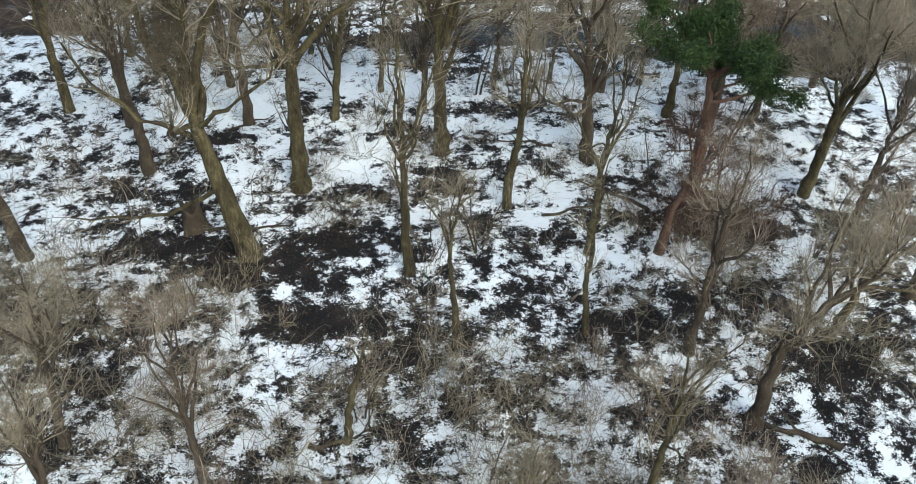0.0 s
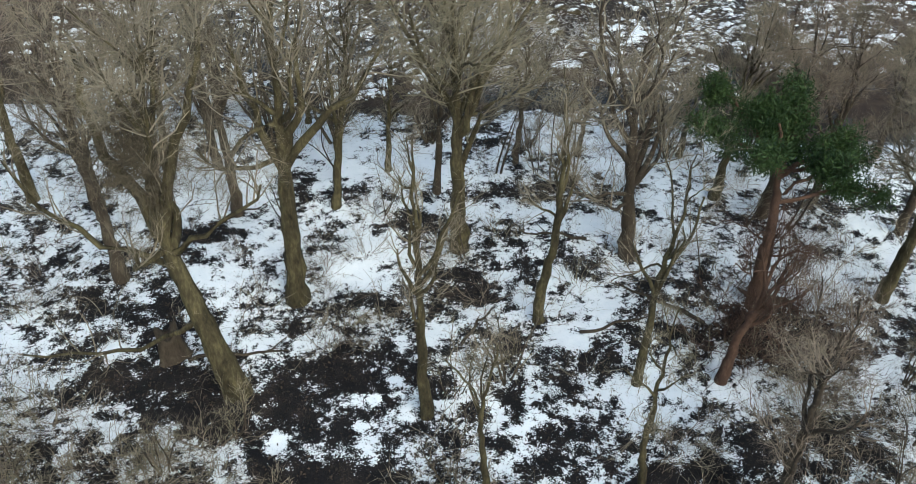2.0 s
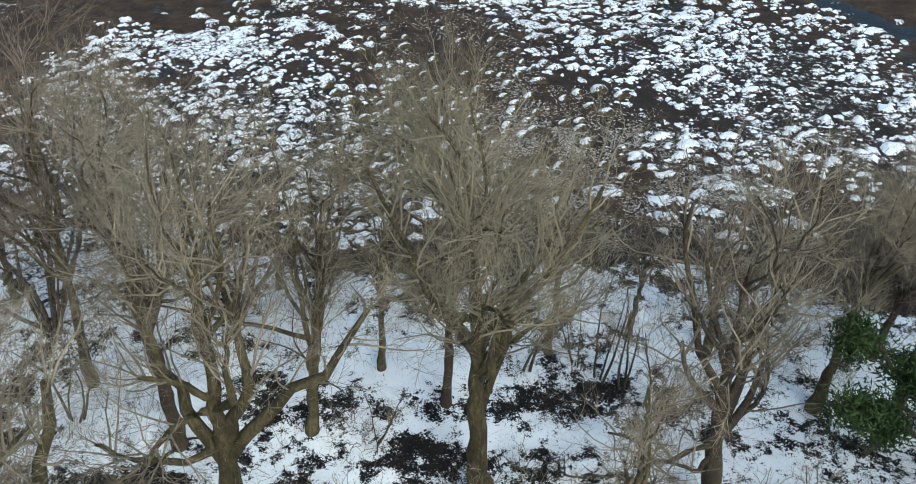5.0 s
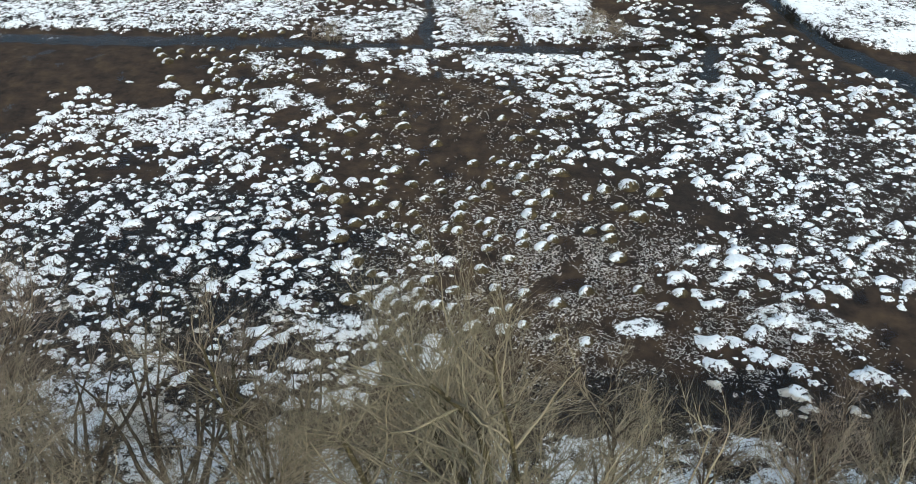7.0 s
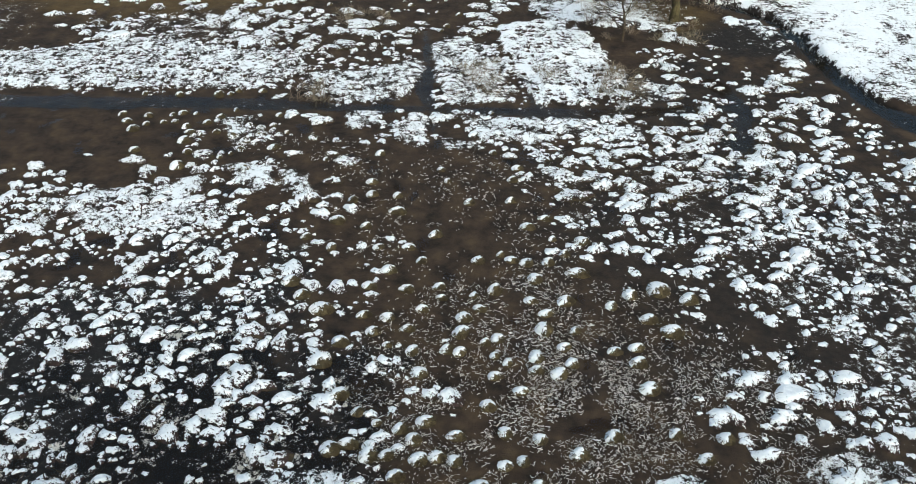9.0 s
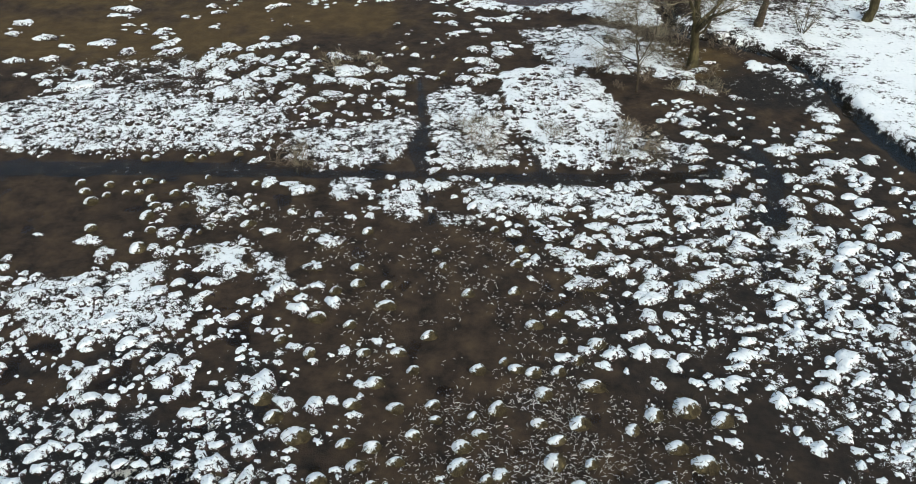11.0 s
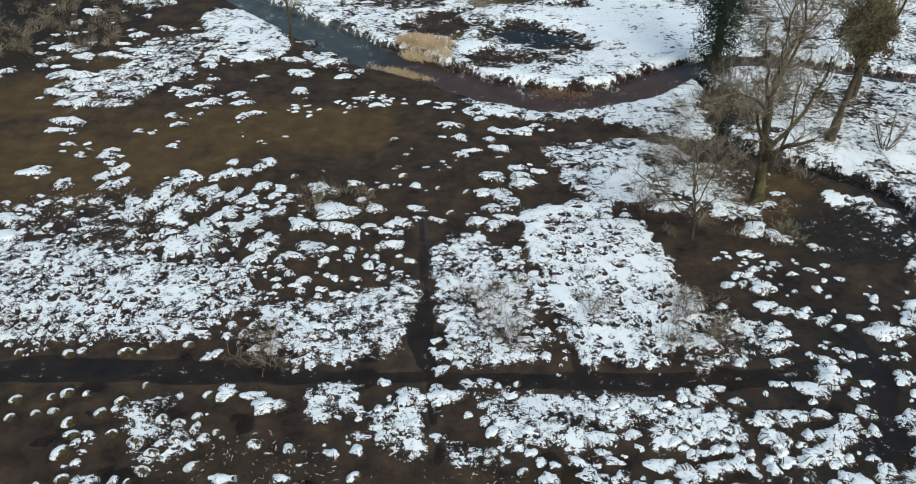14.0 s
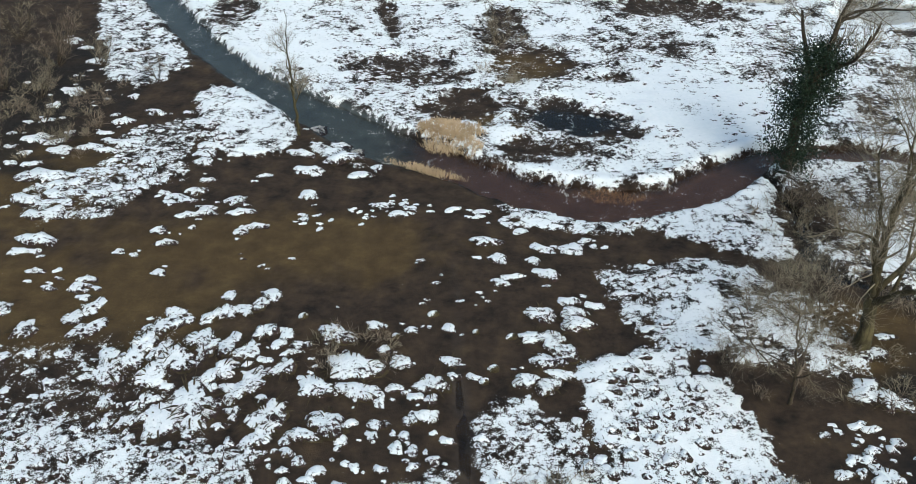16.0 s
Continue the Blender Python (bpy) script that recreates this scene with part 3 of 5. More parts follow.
# ---- the ground: one sheet to the horizon, fine where the camera passes ----
def spaced(fine_from, fine_to, step, reach):
    inner = np.arange(fine_from, fine_to + step, step)
    grow = step * np.cumsum(1.16 ** np.arange(1, 80))
    grow = grow[grow < reach]
    return np.concatenate([fine_from - grow[::-1], inner, fine_to + grow])


gx, gy = spaced(-27, 20, 0.2, 1500), spaced(13, 113, 0.2, 1500)
X, Y = np.meshgrid(gx, gy)
snow_f, wood_f, mud_f, silt_f, Z, sky_sheen_f, moss_f = plan(X.ravel(), Y.ravel())
nx, ny = len(gx), len(gy)
gi, gj = np.meshgrid(np.arange(ny - 1), np.arange(nx - 1), indexing="ij")
corner = (gi * nx + gj).ravel()
ground_mesh = quick_mesh("ground", np.stack([X.ravel(), Y.ravel(), Z], -1), np.stack([corner, corner + 1, corner + nx + 1, corner + nx], -1), GROUND)
for key, values in (("snow", snow_f), ("wood", wood_f), ("mud", mud_f), ("silt", silt_f), ("sky_sheen", sky_sheen_f), ("moss", moss_f)):
    ground_mesh.attributes.new(key, "FLOAT", "POINT").data.foreach_set("value", values.astype(np.float32))
tagged(new("ground", ground_mesh), "dark peat bog and woodland floor patched with melting snow", "ground", kind="structure")

wx, wy = np.meshgrid(np.linspace(-70, 60, 40), np.linspace(38, 150, 40))
wi, wj = np.meshgrid(np.arange(39), np.arange(39), indexing="ij")
wc = (wi * 40 + wj).ravel()
tagged(new("water", quick_mesh("water", np.stack([wx.ravel(), wy.ravel(), np.full(1600, -0.06)], -1), np.stack([wc, wc + 1, wc + 41, wc + 40], -1), WATER)),
       "still brown bog water in pools, ditch and stream", "water", kind="structure")


# ---- sedge tussocks with crescents of snow ----
def tussock_pieces(seed, rings, spokes, blades, cover, ragged, lean=1.05, hollow=0.25):
    """Mound, blades and snow cap (with its cover) of a tussock of radius 1, each as corners and four-sided faces.
    lean: how far the snow keeps to the lee side; hollow: below 0 the crown of the tussock is bare."""
    rng = np.random.default_rng(seed)
    ph = rng.random(6) * 6.28

    def dome(nr, na, lift):
        rho, th = np.meshgrid(np.linspace(0.0, 1.0, nr), np.arange(na) * 2 * np.pi / na, indexing="ij")
        rim = 1 + ragged * (0.20 * np.sin(2 * th + ph[0]) + 0.14 * np.sin(3 * th + ph[1]) + 0.09 * np.sin(5 * th + ph[4]) + 0.08 * np.sin(8 * th + ph[2]))
        x, y = rho * rim * np.cos(th), rho * rim * np.sin(th)
        lump = 0.10 * np.sin(4 * x + ph[3]) * np.cos(4.4 * y + ph[4]) + 0.06 * np.sin(9 * x + 5 * y + ph[5])
        z = (0.92 - 0.27 * ragged) * np.clip(1 - rho ** 2.2, 0, 1) ** 0.8 - 0.22 + (0.3 + 1.2 * ragged) * lump * (1 - rho ** 2)
        side = (-0.78 * x + 0.6 * y) / np.maximum(rho, 0.05)
        grain = value_noise(x * 4 + seed, y * 4, seed) - 0.5 + 0.8 * (value_noise(x * 9 + seed, y * 9, seed + 3) - 0.5)
        score = cover + lean * side * rho ** 0.6 + (0.35 + 0.5 * ragged) * grain + hollow * (1 - rho) - (0.55 + 0.45 * ragged) * smooth(0.78 - 0.18 * ragged, 1.0, rho)
        up = lift * (0.02 + 0.12 * smooth(-0.2, 0.3, score))
        s = 1 + (0.5 * up)
        v = np.stack([x * s, y * s, z + up], -1).reshape(-1, 3)
        i, j = np.meshgrid(np.arange(nr - 1), np.arange(na), indexing="ij")
        at = lambda ii, jj: ii * na + jj % na
        f = np.stack([at(i, j), at(i + 1, j), at(i + 1, j + 1), at(i, j + 1)], -1).reshape(-1, 4)
        if lift:
            score = score.reshape(-1)
            top = score[f].max(1) > -0.5
            f = f[top]
            used = np.unique(f)
            back = np.zeros(len(v), int)
            back[used] = np.arange(len(used))
            return v[used], back[f], score[used]
        return v, f

    mound = dome(rings, spokes, 0)
    th = rng.random(blades) * 6.28
    r0 = 0.35 + 0.5 * rng.random(blades)
    out = np.stack([np.cos(th), np.sin(th), np.zeros(blades)], -1)
    side = np.stack([-np.sin(th), np.cos(th), np.zeros(blades)], -1)
    side = side * (0.022 + 0.02 * rng.random((blades, 1))) + 0.0
    foot = out * r0[:, None] + np.array([0, 0, 1.0]) * (0.55 - 0.5 * r0[:, None])
    mid = foot + out * 0.28 + np.array([0, 0, 0.28])
    tip = foot + out * (0.6 + 0.3 * rng.random((blades, 1))) + np.array([0, 0, 1.0]) * (0.25 * rng.random((blades, 1)) - 0.15)
    bv = np.stack([foot - side, foot + side, mid - side, mid + side, tip - side * 0.3, tip + side * 0.3], 1).reshape(-1, 3)
    b = np.arange(blades)[:, None] * 6
    bf = np.concatenate([b + [0, 1, 3, 2], b + [2, 3, 5, 4]])
    more = 3 if blades > 10 else 1
    return mound, (bv, bf), dome(rings + more, spokes + more, 1)


def cap_mesh(name, v, f, cover, mat):
    me = quick_mesh(name, v, f, mat)
    me.attributes.new("cover", "FLOAT", "POINT").data.foreach_set("value", np.asarray(cover, np.float32))
    return me


COVERS = [-0.22, -0.05, 0.08, 0.25, 0.40, 0.58, 0.80, -0.12, 0.16, 0.32]
crumb_kinds = [tussock_pieces(700 + i, 3, 7, 3, c + 0.12, 1.0, 0.7) for i, c in enumerate(COVERS)]
plain_kinds = [tussock_pieces(300 + i, 5, 12, 6, 0.8 * c + 0.26, 1.0, 0.7, 0.3) for i, c in enumerate(COVERS)]


def looks_of(pieces, mat):
    """Meshes of the mound, the blades and the snow cap, shared by the tussocks that look alike."""
    mound, blades, cap = pieces
    return quick_mesh("mound", *mound, SEDGE), quick_mesh("sedge_fringe", *blades, SEDGE), cap_mesh("snow_cap", *cap, mat)


crescent_looks = [looks_of(tussock_pieces(100 + i, 6, 16, 26, c, 0.3, 1.5, -0.1), CAP) for i, c in enumerate(np.linspace(0.10, 0.6, 8))]
ring_looks = [looks_of(tussock_pieces(160 + i, 6, 16, 26, 0.62, 0.3, 0.25, -1.1), CAP) for i in range(3)]
island_looks = [looks_of(tussock_pieces(500 + i, 6, 18, 16, c, 1.0, 0.45, 0.2), BROKEN_CAP) for i, c in enumerate(np.linspace(0.2, 0.62, 10))]

# x, y, radius of tussocks that stand alone in the open water
OPEN_A = [
    (-6.5, 63.6, 0.28), (-6.6, 61.4, 0.28), (-6.5, 60.5, 0.28), (-5.5, 60.5, 0.28), (-2.7, 60.2, 0.28), (-1.1, 60.4, 0.28), (-0.8, 62.8, 0.28), (-1, 61.9, 0.28),
    (-3.9, 62.5, 0.2), (-3.6, 61.7, 0.2), (-7.2, 60.1, 0.28), (-5.4, 59.4, 0.35), (-7.6, 58.7, 0.38), (-8.6, 57.6, 0.28), (-7.6, 57, 0.28), (-6.5, 58.4, 0.28),
    (-3.9, 58, 0.28), (-4.8, 57.2, 0.28), (-5.9, 57.1, 0.28), (-4.3, 56.4, 0.28), (-5.4, 55.8, 0.34), (-2.3, 56.5, 0.28), (-1.5, 56.9, 0.2), (-1.1, 56.6, 0.28),
    (-0.6, 56.5, 0.28), (0.2, 56.6, 0.28), (0.8, 57.1, 0.28), (-0.5, 58.7, 0.28), (0.2, 59.3, 0.28), (0.4, 58, 0.2)]
OPEN_B = [
    (1.2, 56, 0.4), (-0.3, 55.6, 0.38), (-1.7, 54.9, 0.4), (-3.6, 55, 0.28), (-3.5, 54.4, 0.2), (-4.7, 54.8, 0.28), (-6, 54.9, 0.28), (-2.4, 54.6, 0.2),
    (-4.1, 53.8, 0.25), (-2.7, 53.4, 0.36), (-2.2, 53.9, 0.28), (-5.2, 53.3, 0.28), (-6, 53.4, 0.28), (-7.4, 53.6, 0.45), (-8.7, 55, 0.38), (-8.2, 54.3, 0.38),
    (-5.6, 52.6, 0.28), (-4.5, 52.8, 0.28), (-2.8, 52.7, 0.36), (-2, 52.3, 0.24), (-1.6, 52.5, 0.28), (-0.5, 54.4, 0.28), (0, 53.8, 0.28), (0.7, 54.5, 0.36),
    (-0.1, 53, 0.4), (0.9, 53, 0.28), (0.5, 52.2, 0.28), (-3.2, 51.9, 0.28)]
OPEN_C = [
    (-2.8, 51.8, 0.28), (-4.3, 51.8, 0.28), (-1.7, 51.7, 0.24), (-1.3, 51.4, 0.24), (-1.7, 50.8, 0.28), (-0.4, 51.7, 0.34), (0, 51.5, 0.36), (-0.4, 51.1, 0.28),
    (0.3, 51, 0.34), (0.7, 51.5, 0.28), (-4, 50.8, 0.34), (-5.1, 52, 0.2), (-6.6, 52.1, 0.36), (2.1, 52.1, 0.28), (2.8, 52.3, 0.28), (2.8, 51.6, 0.36),
    (3, 50.5, 0.36), (-0.9, 50.2, 0.28), (-7.1, 51.2, 0.4), (-6.3, 49.8, 0.36), (2.2, 54.3, 0.28), (3.4, 53.7, 0.36), (4.1, 53.1, 0.42), (4.9, 54.8, 0.4),
    (3.9, 55.2, 0.5), (1.5, 57.9, 0.36), (2.9, 54.9, 0.34)]
POOL_EDGE = [
    (-6.3, 47.2, 0.36), (-5.8, 47.4, 0.33), (-5.2, 47, 0.36), (-5.1, 48.2, 0.2), (-5.7, 48.6, 0.22), (-4.4, 48, 0.28), (-4, 47.6, 0.36), (-3.7, 48.3, 0.34),
    (-1.9, 49, 0.36), (-1.4, 48, 0.28), (-2.8, 47.8, 0.28), (-3.8, 46.9, 0.28), (-3.3, 47, 0.28), (-2.8, 46.9, 0.28), (-4.4, 46.3, 0.28), (-4.7, 47, 0.28),
    (-5, 45.5, 0.4), (-4.4, 45.6, 0.28), (-4, 44.7, 0.4), (-3.3, 45.1, 0.5), (-2.1, 46, 0.38), (-1.1, 45.9, 0.36), (-1.4, 46.8, 0.28), (-0.9, 47, 0.28),
    (-0.5, 46.2, 0.28), (-0.4, 47.8, 0.28), (0.7, 47.3, 0.36), (1.7, 48, 0.36), (3.5, 48.2, 0.28), (4.9, 48.1, 0.34), (4.2, 47.3, 0.28), (0.5, 45.6, 0.28),
    (1.5, 45.5, 0.28)]
# snow-laden clumps that stand apart from one another
ISLANDS_A = [
    (-27.8, 102.7, 0.58), (-26.7, 101.8, 0.41), (-22.2, 95.9, 0.38), (-20.5, 94.2, 0.5), (-22.4, 93.9, 0.28), (-21.8, 93.3, 0.55), (-12.6, 93.1, 0.49), (-22.3, 92.1, 0.32),
    (-23.9, 92, 0.38), (-26.6, 91.9, 0.27), (-11.4, 91.5, 0.48), (-24.3, 91.1, 0.47), (-10.5, 91, 0.39), (-22.5, 90.8, 0.52), (-12.9, 90.6, 0.52), (-25.2, 90.1, 0.31),
    (-10.9, 90.1, 0.78), (-9.4, 89.4, 0.38), (-12.2, 89.1, 0.63), (-14.1, 88.6, 0.3), (-16.5, 88.1, 0.32), (-23.3, 88.1, 0.74), (-24.3, 88, 0.62), (-16.7, 87.2, 0.49),
    (-12, 87.1, 0.49), (-8, 86.6, 0.24), (-17, 86.5, 0.43), (-15, 86.5, 0.53), (-8.9, 86.4, 0.36), (-15.1, 86, 0.43)]
ISLANDS_B = [
    (-15.9, 85.7, 0.52), (-14.5, 85.7, 0.47), (-11.4, 85.6, 0.21), (-16.6, 85.4, 0.42), (-11.9, 85.3, 0.23), (-13.7, 84.7, 0.41), (-16.2, 84.5, 0.18), (-14.2, 84.3, 0.34),
    (-17.4, 84.2, 0.43), (-4.5, 84, 0.48), (-2.4, 83.6, 0.4), (-1.3, 83.6, 0.49), (-21.8, 83.4, 0.67), (-16.9, 83.4, 0.4), (-4.1, 82.9, 0.44), (-2.8, 82.8, 0.29),
    (-22.3, 82.6, 0.29), (-17.9, 82.6, 0.22), (-2.3, 82, 0.43), (-3.6, 81.8, 0.32), (-20.4, 81.5, 0.21), (-4, 81.4, 0.36), (-21.2, 81.4, 0.28), (-19.1, 81, 0.32),
    (-19.3, 80.5, 0.36), (-18.6, 80.5, 0.19), (-1.6, 80.4, 0.42), (-20.3, 80.4, 0.29), (-12.2, 80.3, 0.39), (-0.7, 80.2, 0.37)]
ISLANDS_C = [
    (-13.7, 80.2, 0.33), (-1.5, 79.8, 0.35), (-12.5, 79.8, 0.31), (-2.6, 79.6, 0.45), (-13, 79.5, 0.3), (-18.3, 79.4, 0.34), (-13.6, 79.3, 0.34), (-1.4, 79.2, 0.44),
    (-15.3, 79.1, 0.4), (-14.1, 79, 0.4), (9, 78.9, 0.23), (-8.3, 78.8, 0.32), (-18.8, 78.8, 0.38), (-15.5, 78.5, 0.48), (-2.9, 78.4, 0.39), (-9.6, 78.3, 0.59),
    (-2.3, 78.3, 0.39), (-12.1, 78.3, 0.41), (-11.3, 78.2, 0.26), (-18.1, 78.2, 0.49), (-20.2, 78.1, 0.49), (8.3, 78, 0.38), (-14.1, 77.9, 0.43), (-10.7, 77.7, 0.25),
    (-1.9, 77.7, 0.44), (-13.1, 77.7, 0.45), (-15.9, 77.6, 0.43), (-13.8, 77.4, 0.48), (-12.4, 77.3, 0.48), (-15.3, 77.3, 0.35)]
ISLANDS_D = [
    (-2.5, 77.2, 0.38), (-5.7, 77.1, 0.27), (-7.3, 77, 0.34), (-16.9, 76.9, 0.48), (-14.7, 76.8, 0.57), (-16.1, 76.8, 0.47), (-8.8, 76.7, 0.71), (-2.1, 76.6, 0.32),
    (-11.1, 76.6, 0.41), (-3.2, 76.3, 0.43), (-13.1, 76.3, 0.49), (7.4, 76.2, 0.49), (-2.6, 76.1, 0.37), (-16.7, 76.1, 0.56), (-6.3, 76, 0.48), (-15.2, 76, 0.52),
    (-7.4, 75.8, 0.24), (-2.3, 75.8, 0.55), (-12.1, 75.8, 0.61), (8.2, 75.8, 0.44), (-9.9, 75.7, 0.46), (-8.5, 75.6, 0.51), (-12.7, 75.6, 0.2), (9.5, 75.2, 0.22),
    (-15.2, 74.9, 0.27), (-13.6, 74.8, 0.71), (-16.3, 74.8, 0.32), (-6.3, 74.6, 0.34), (-12.3, 74.6, 0.23), (-6.8, 74.5, 0.26)]
ISLANDS_E = [
    (-11.2, 74.4, 0.62), (8.4, 74.4, 0.11), (5.6, 74.3, 0.16), (-9.3, 74.2, 0.53), (-7.8, 74.2, 0.3), (-13.4, 74.1, 0.38), (9.5, 74.1, 0.14), (-14.4, 74, 0.52),
    (-15.4, 74, 0.35), (-10, 73.7, 0.35), (-11.3, 73.6, 0.43), (9.8, 73.3, 0.15), (7.6, 72.9, 0.11), (5.7, 72.8, 0.23), (6.9, 72.7, 0.36), (13.2, 72.4, 0.38),
    (9.1, 72.3, 0.13), (6.8, 71.7, 0.35), (10.5, 71.7, 0.16), (12.5, 71.7, 0.44), (7.3, 71.4, 0.33), (7.9, 71.2, 0.26), (11.6, 71.2, 0.37), (8.5, 71, 0.28),
    (10.4, 70.8, 0.3), (12.1, 70.7, 0.5), (9, 70.7, 0.22), (10.5, 70.4, 0.43), (6.7, 70.2, 0.47), (4.2, 69.6, 0.53)]
ISLANDS_F = [
    (6.7, 69.6, 0.38), (9.3, 69.3, 0.15), (10.7, 69.3, 0.17), (10, 69.2, 0.15), (8.7, 69.1, 0.17), (8.1, 69, 0.25), (11.8, 68.8, 0.41), (6.5, 68.8, 0.25),
    (-11.5, 68.5, 0.16), (-11.7, 68.3, 0.2), (8, 68.3, 0.47), (10.3, 68.3, 0.37), (11.1, 68.2, 0.41), (-4.3, 68, 0.24), (11.7, 68, 0.26), (7.3, 67.6, 0.44),
    (4.3, 67.6, 0.22), (-2.9, 67.5, 0.26), (8.5, 67.5, 0.24), (-3.4, 67.4, 0.22), (-4.4, 67.2, 0.2), (3.2, 67.2, 0.3), (3.8, 67.2, 0.34), (11.4, 67.1, 0.3),
    (4.8, 67, 0.24), (-4.1, 66.8, 0.41), (-10.8, 66.7, 0.35), (-5.2, 66.7, 0.39), (10.7, 66.7, 0.2), (-9.9, 66.6, 0.25)]
ISLANDS_G = [
    (7.2, 66.6, 0.29), (8.6, 66.6, 0.2), (6.6, 66.5, 0.29), (9.8, 66.5, 0.39), (6.2, 66.4, 0.39), (5.4, 66.3, 0.35), (-9.4, 66.2, 0.46), (7.9, 66.2, 0.39),
    (-3.4, 66.1, 0.13), (10, 66, 0.38), (11.2, 66, 0.48), (-2.9, 65.9, 0.15), (7.5, 65.7, 0.38), (5.6, 65.6, 0.38), (0.5, 65.3, 0.38), (7.1, 65.2, 0.43),
    (5.7, 65.2, 0.34), (-6.5, 65.1, 0.19), (9.8, 65, 0.43), (6.6, 64.9, 0.33), (0.5, 64.8, 0.19), (4.3, 64.6, 0.28), (0.8, 64.5, 0.22), (-1.3, 64.4, 0.13),
    (-0.2, 64.4, 0.22), (8.4, 64.4, 0.37), (2.1, 64.4, 0.31), (-0.9, 64.3, 0.15), (9.4, 64.3, 0.46), (3.6, 64.3, 0.4)]
ISLANDS_H = [
    (-0, 64, 0.24), (2.8, 64, 0.4), (0.9, 63.9, 0.27), (7.7, 63.9, 0.36), (-1.1, 63.8, 0.25), (9.5, 63.8, 0.45), (0.3, 63.7, 0.31), (8.8, 63.7, 0.36),
    (6.5, 63.6, 0.27), (4, 63.6, 0.3), (-8.5, 63.5, 0.16), (5.7, 63.5, 0.39), (1.5, 63.5, 0.36), (-10.1, 63.4, 0.25), (9.7, 63.3, 0.36), (2.9, 63.3, 0.27),
    (7.2, 63.2, 0.35), (4.6, 63.1, 0.18), (-13.8, 63, 0.35), (5.2, 63, 0.39), (-15.2, 62.9, 0.18), (-7.8, 62.9, 0.39), (9.9, 62.9, 0.44), (5.9, 62.7, 0.31),
    (0.7, 62.7, 0.35), (4.9, 62.5, 0.31), (7, 62.5, 0.23), (-16.5, 62.4, 0.38), (-0.7, 62.4, 0.17), (8.1, 62.4, 0.21)]
ISLANDS_I = [
    (2.2, 62.4, 0.38), (4.6, 62.3, 0.38), (1, 62.3, 0.43), (-14.1, 62.2, 0.17), (3.5, 62.1, 0.38), (1.5, 62.1, 0.29), (-1.2, 62, 0.17), (8.6, 62, 0.19),
    (-13.6, 61.9, 0.31), (7.3, 61.9, 0.34), (6.6, 61.9, 0.26), (9.1, 61.7, 0.42), (2.6, 61.7, 0.39), (-15.7, 61.6, 0.42), (3.8, 61.6, 0.42), (5.6, 61.5, 0.42),
    (-8.2, 61.4, 0.29), (7.2, 61.4, 0.22), (8, 61.3, 0.3), (5.9, 61.2, 0.37), (-0.5, 61.1, 0.15), (8.6, 61, 0.38), (3.8, 61, 0.33), (1.7, 61, 0.33),
    (4.9, 61, 0.41), (-14.9, 60.9, 0.33), (1.2, 60.9, 0.41), (7.4, 60.9, 0.15)]
CRESCENTS_A = [
    (-25.5, 98.9, 0.24), (-26, 98.2, 0.24), (-23.7, 96.6, 0.2), (-26.4, 95.9, 0.2), (-24, 95.2, 0.17), (-13.9, 82.8, 0.11), (-11.9, 82.6, 0.18), (-7.2, 82.5, 0.1),
    (-12.7, 81.9, 0.15), (-6.4, 81.3, 0.21), (-4.8, 80.8, 0.17), (-6.7, 80.3, 0.17), (-5.5, 80.3, 0.19), (-4.5, 80.3, 0.15), (-9.8, 79.8, 0.09), (-6.4, 79.5, 0.2),
    (-10.9, 79.2, 0.24), (-6.5, 78.8, 0.14), (-4.9, 78.6, 0.16), (-3.7, 78.4, 0.22), (-7.6, 78.3, 0.16), (-3.4, 76.9, 0.13), (-4.3, 76.8, 0.24), (-10.1, 76.7, 0.15),
    (-4.6, 76.2, 0.19), (-12.5, 68.8, 0.23), (-13.6, 68.7, 0.21), (-13.9, 68.4, 0.2), (-0.5, 68.4, 0.12), (-14.4, 68.3, 0.31)]
CRESCENTS_B = [
    (-17.8, 68.2, 0.2), (-16.2, 68.2, 0.24), (-1.9, 67.5, 0.16), (-13.3, 66.9, 0.18), (-11.3, 66.6, 0.23), (-15.6, 66.5, 0.23), (-15, 66.5, 0.17), (-16, 66.3, 0.19),
    (-18.2, 66.2, 0.25), (-13.8, 66.2, 0.27), (-17, 66.1, 0.29), (-15.7, 65.7, 0.23), (-14.3, 65.7, 0.27), (-11.4, 65.7, 0.19), (-17.8, 65.6, 0.25), (-16.2, 65.6, 0.19),
    (-16.9, 65.4, 0.19), (-15.1, 65.3, 0.28), (-10.7, 65.1, 0.17), (-6.9, 65.1, 0.09), (-17.3, 64.9, 0.33), (-13.7, 64.9, 0.24), (-14.8, 64.8, 0.26), (-14.2, 64.5, 0.09),
    (-14.9, 64.1, 0.31), (-8.1, 64, 0.13), (-1.8, 64, 0.18), (-11, 63.8, 0.29), (-16.7, 63.2, 0.3), (-14.5, 63.2, 0.27)]
CRESCENTS_C = [
    (-12.7, 63.2, 0.16), (-8.7, 63, 0.16), (-13.1, 62.9, 0.16), (-0.8, 62.9, 0.28), (-14.6, 62.1, 0.34)]
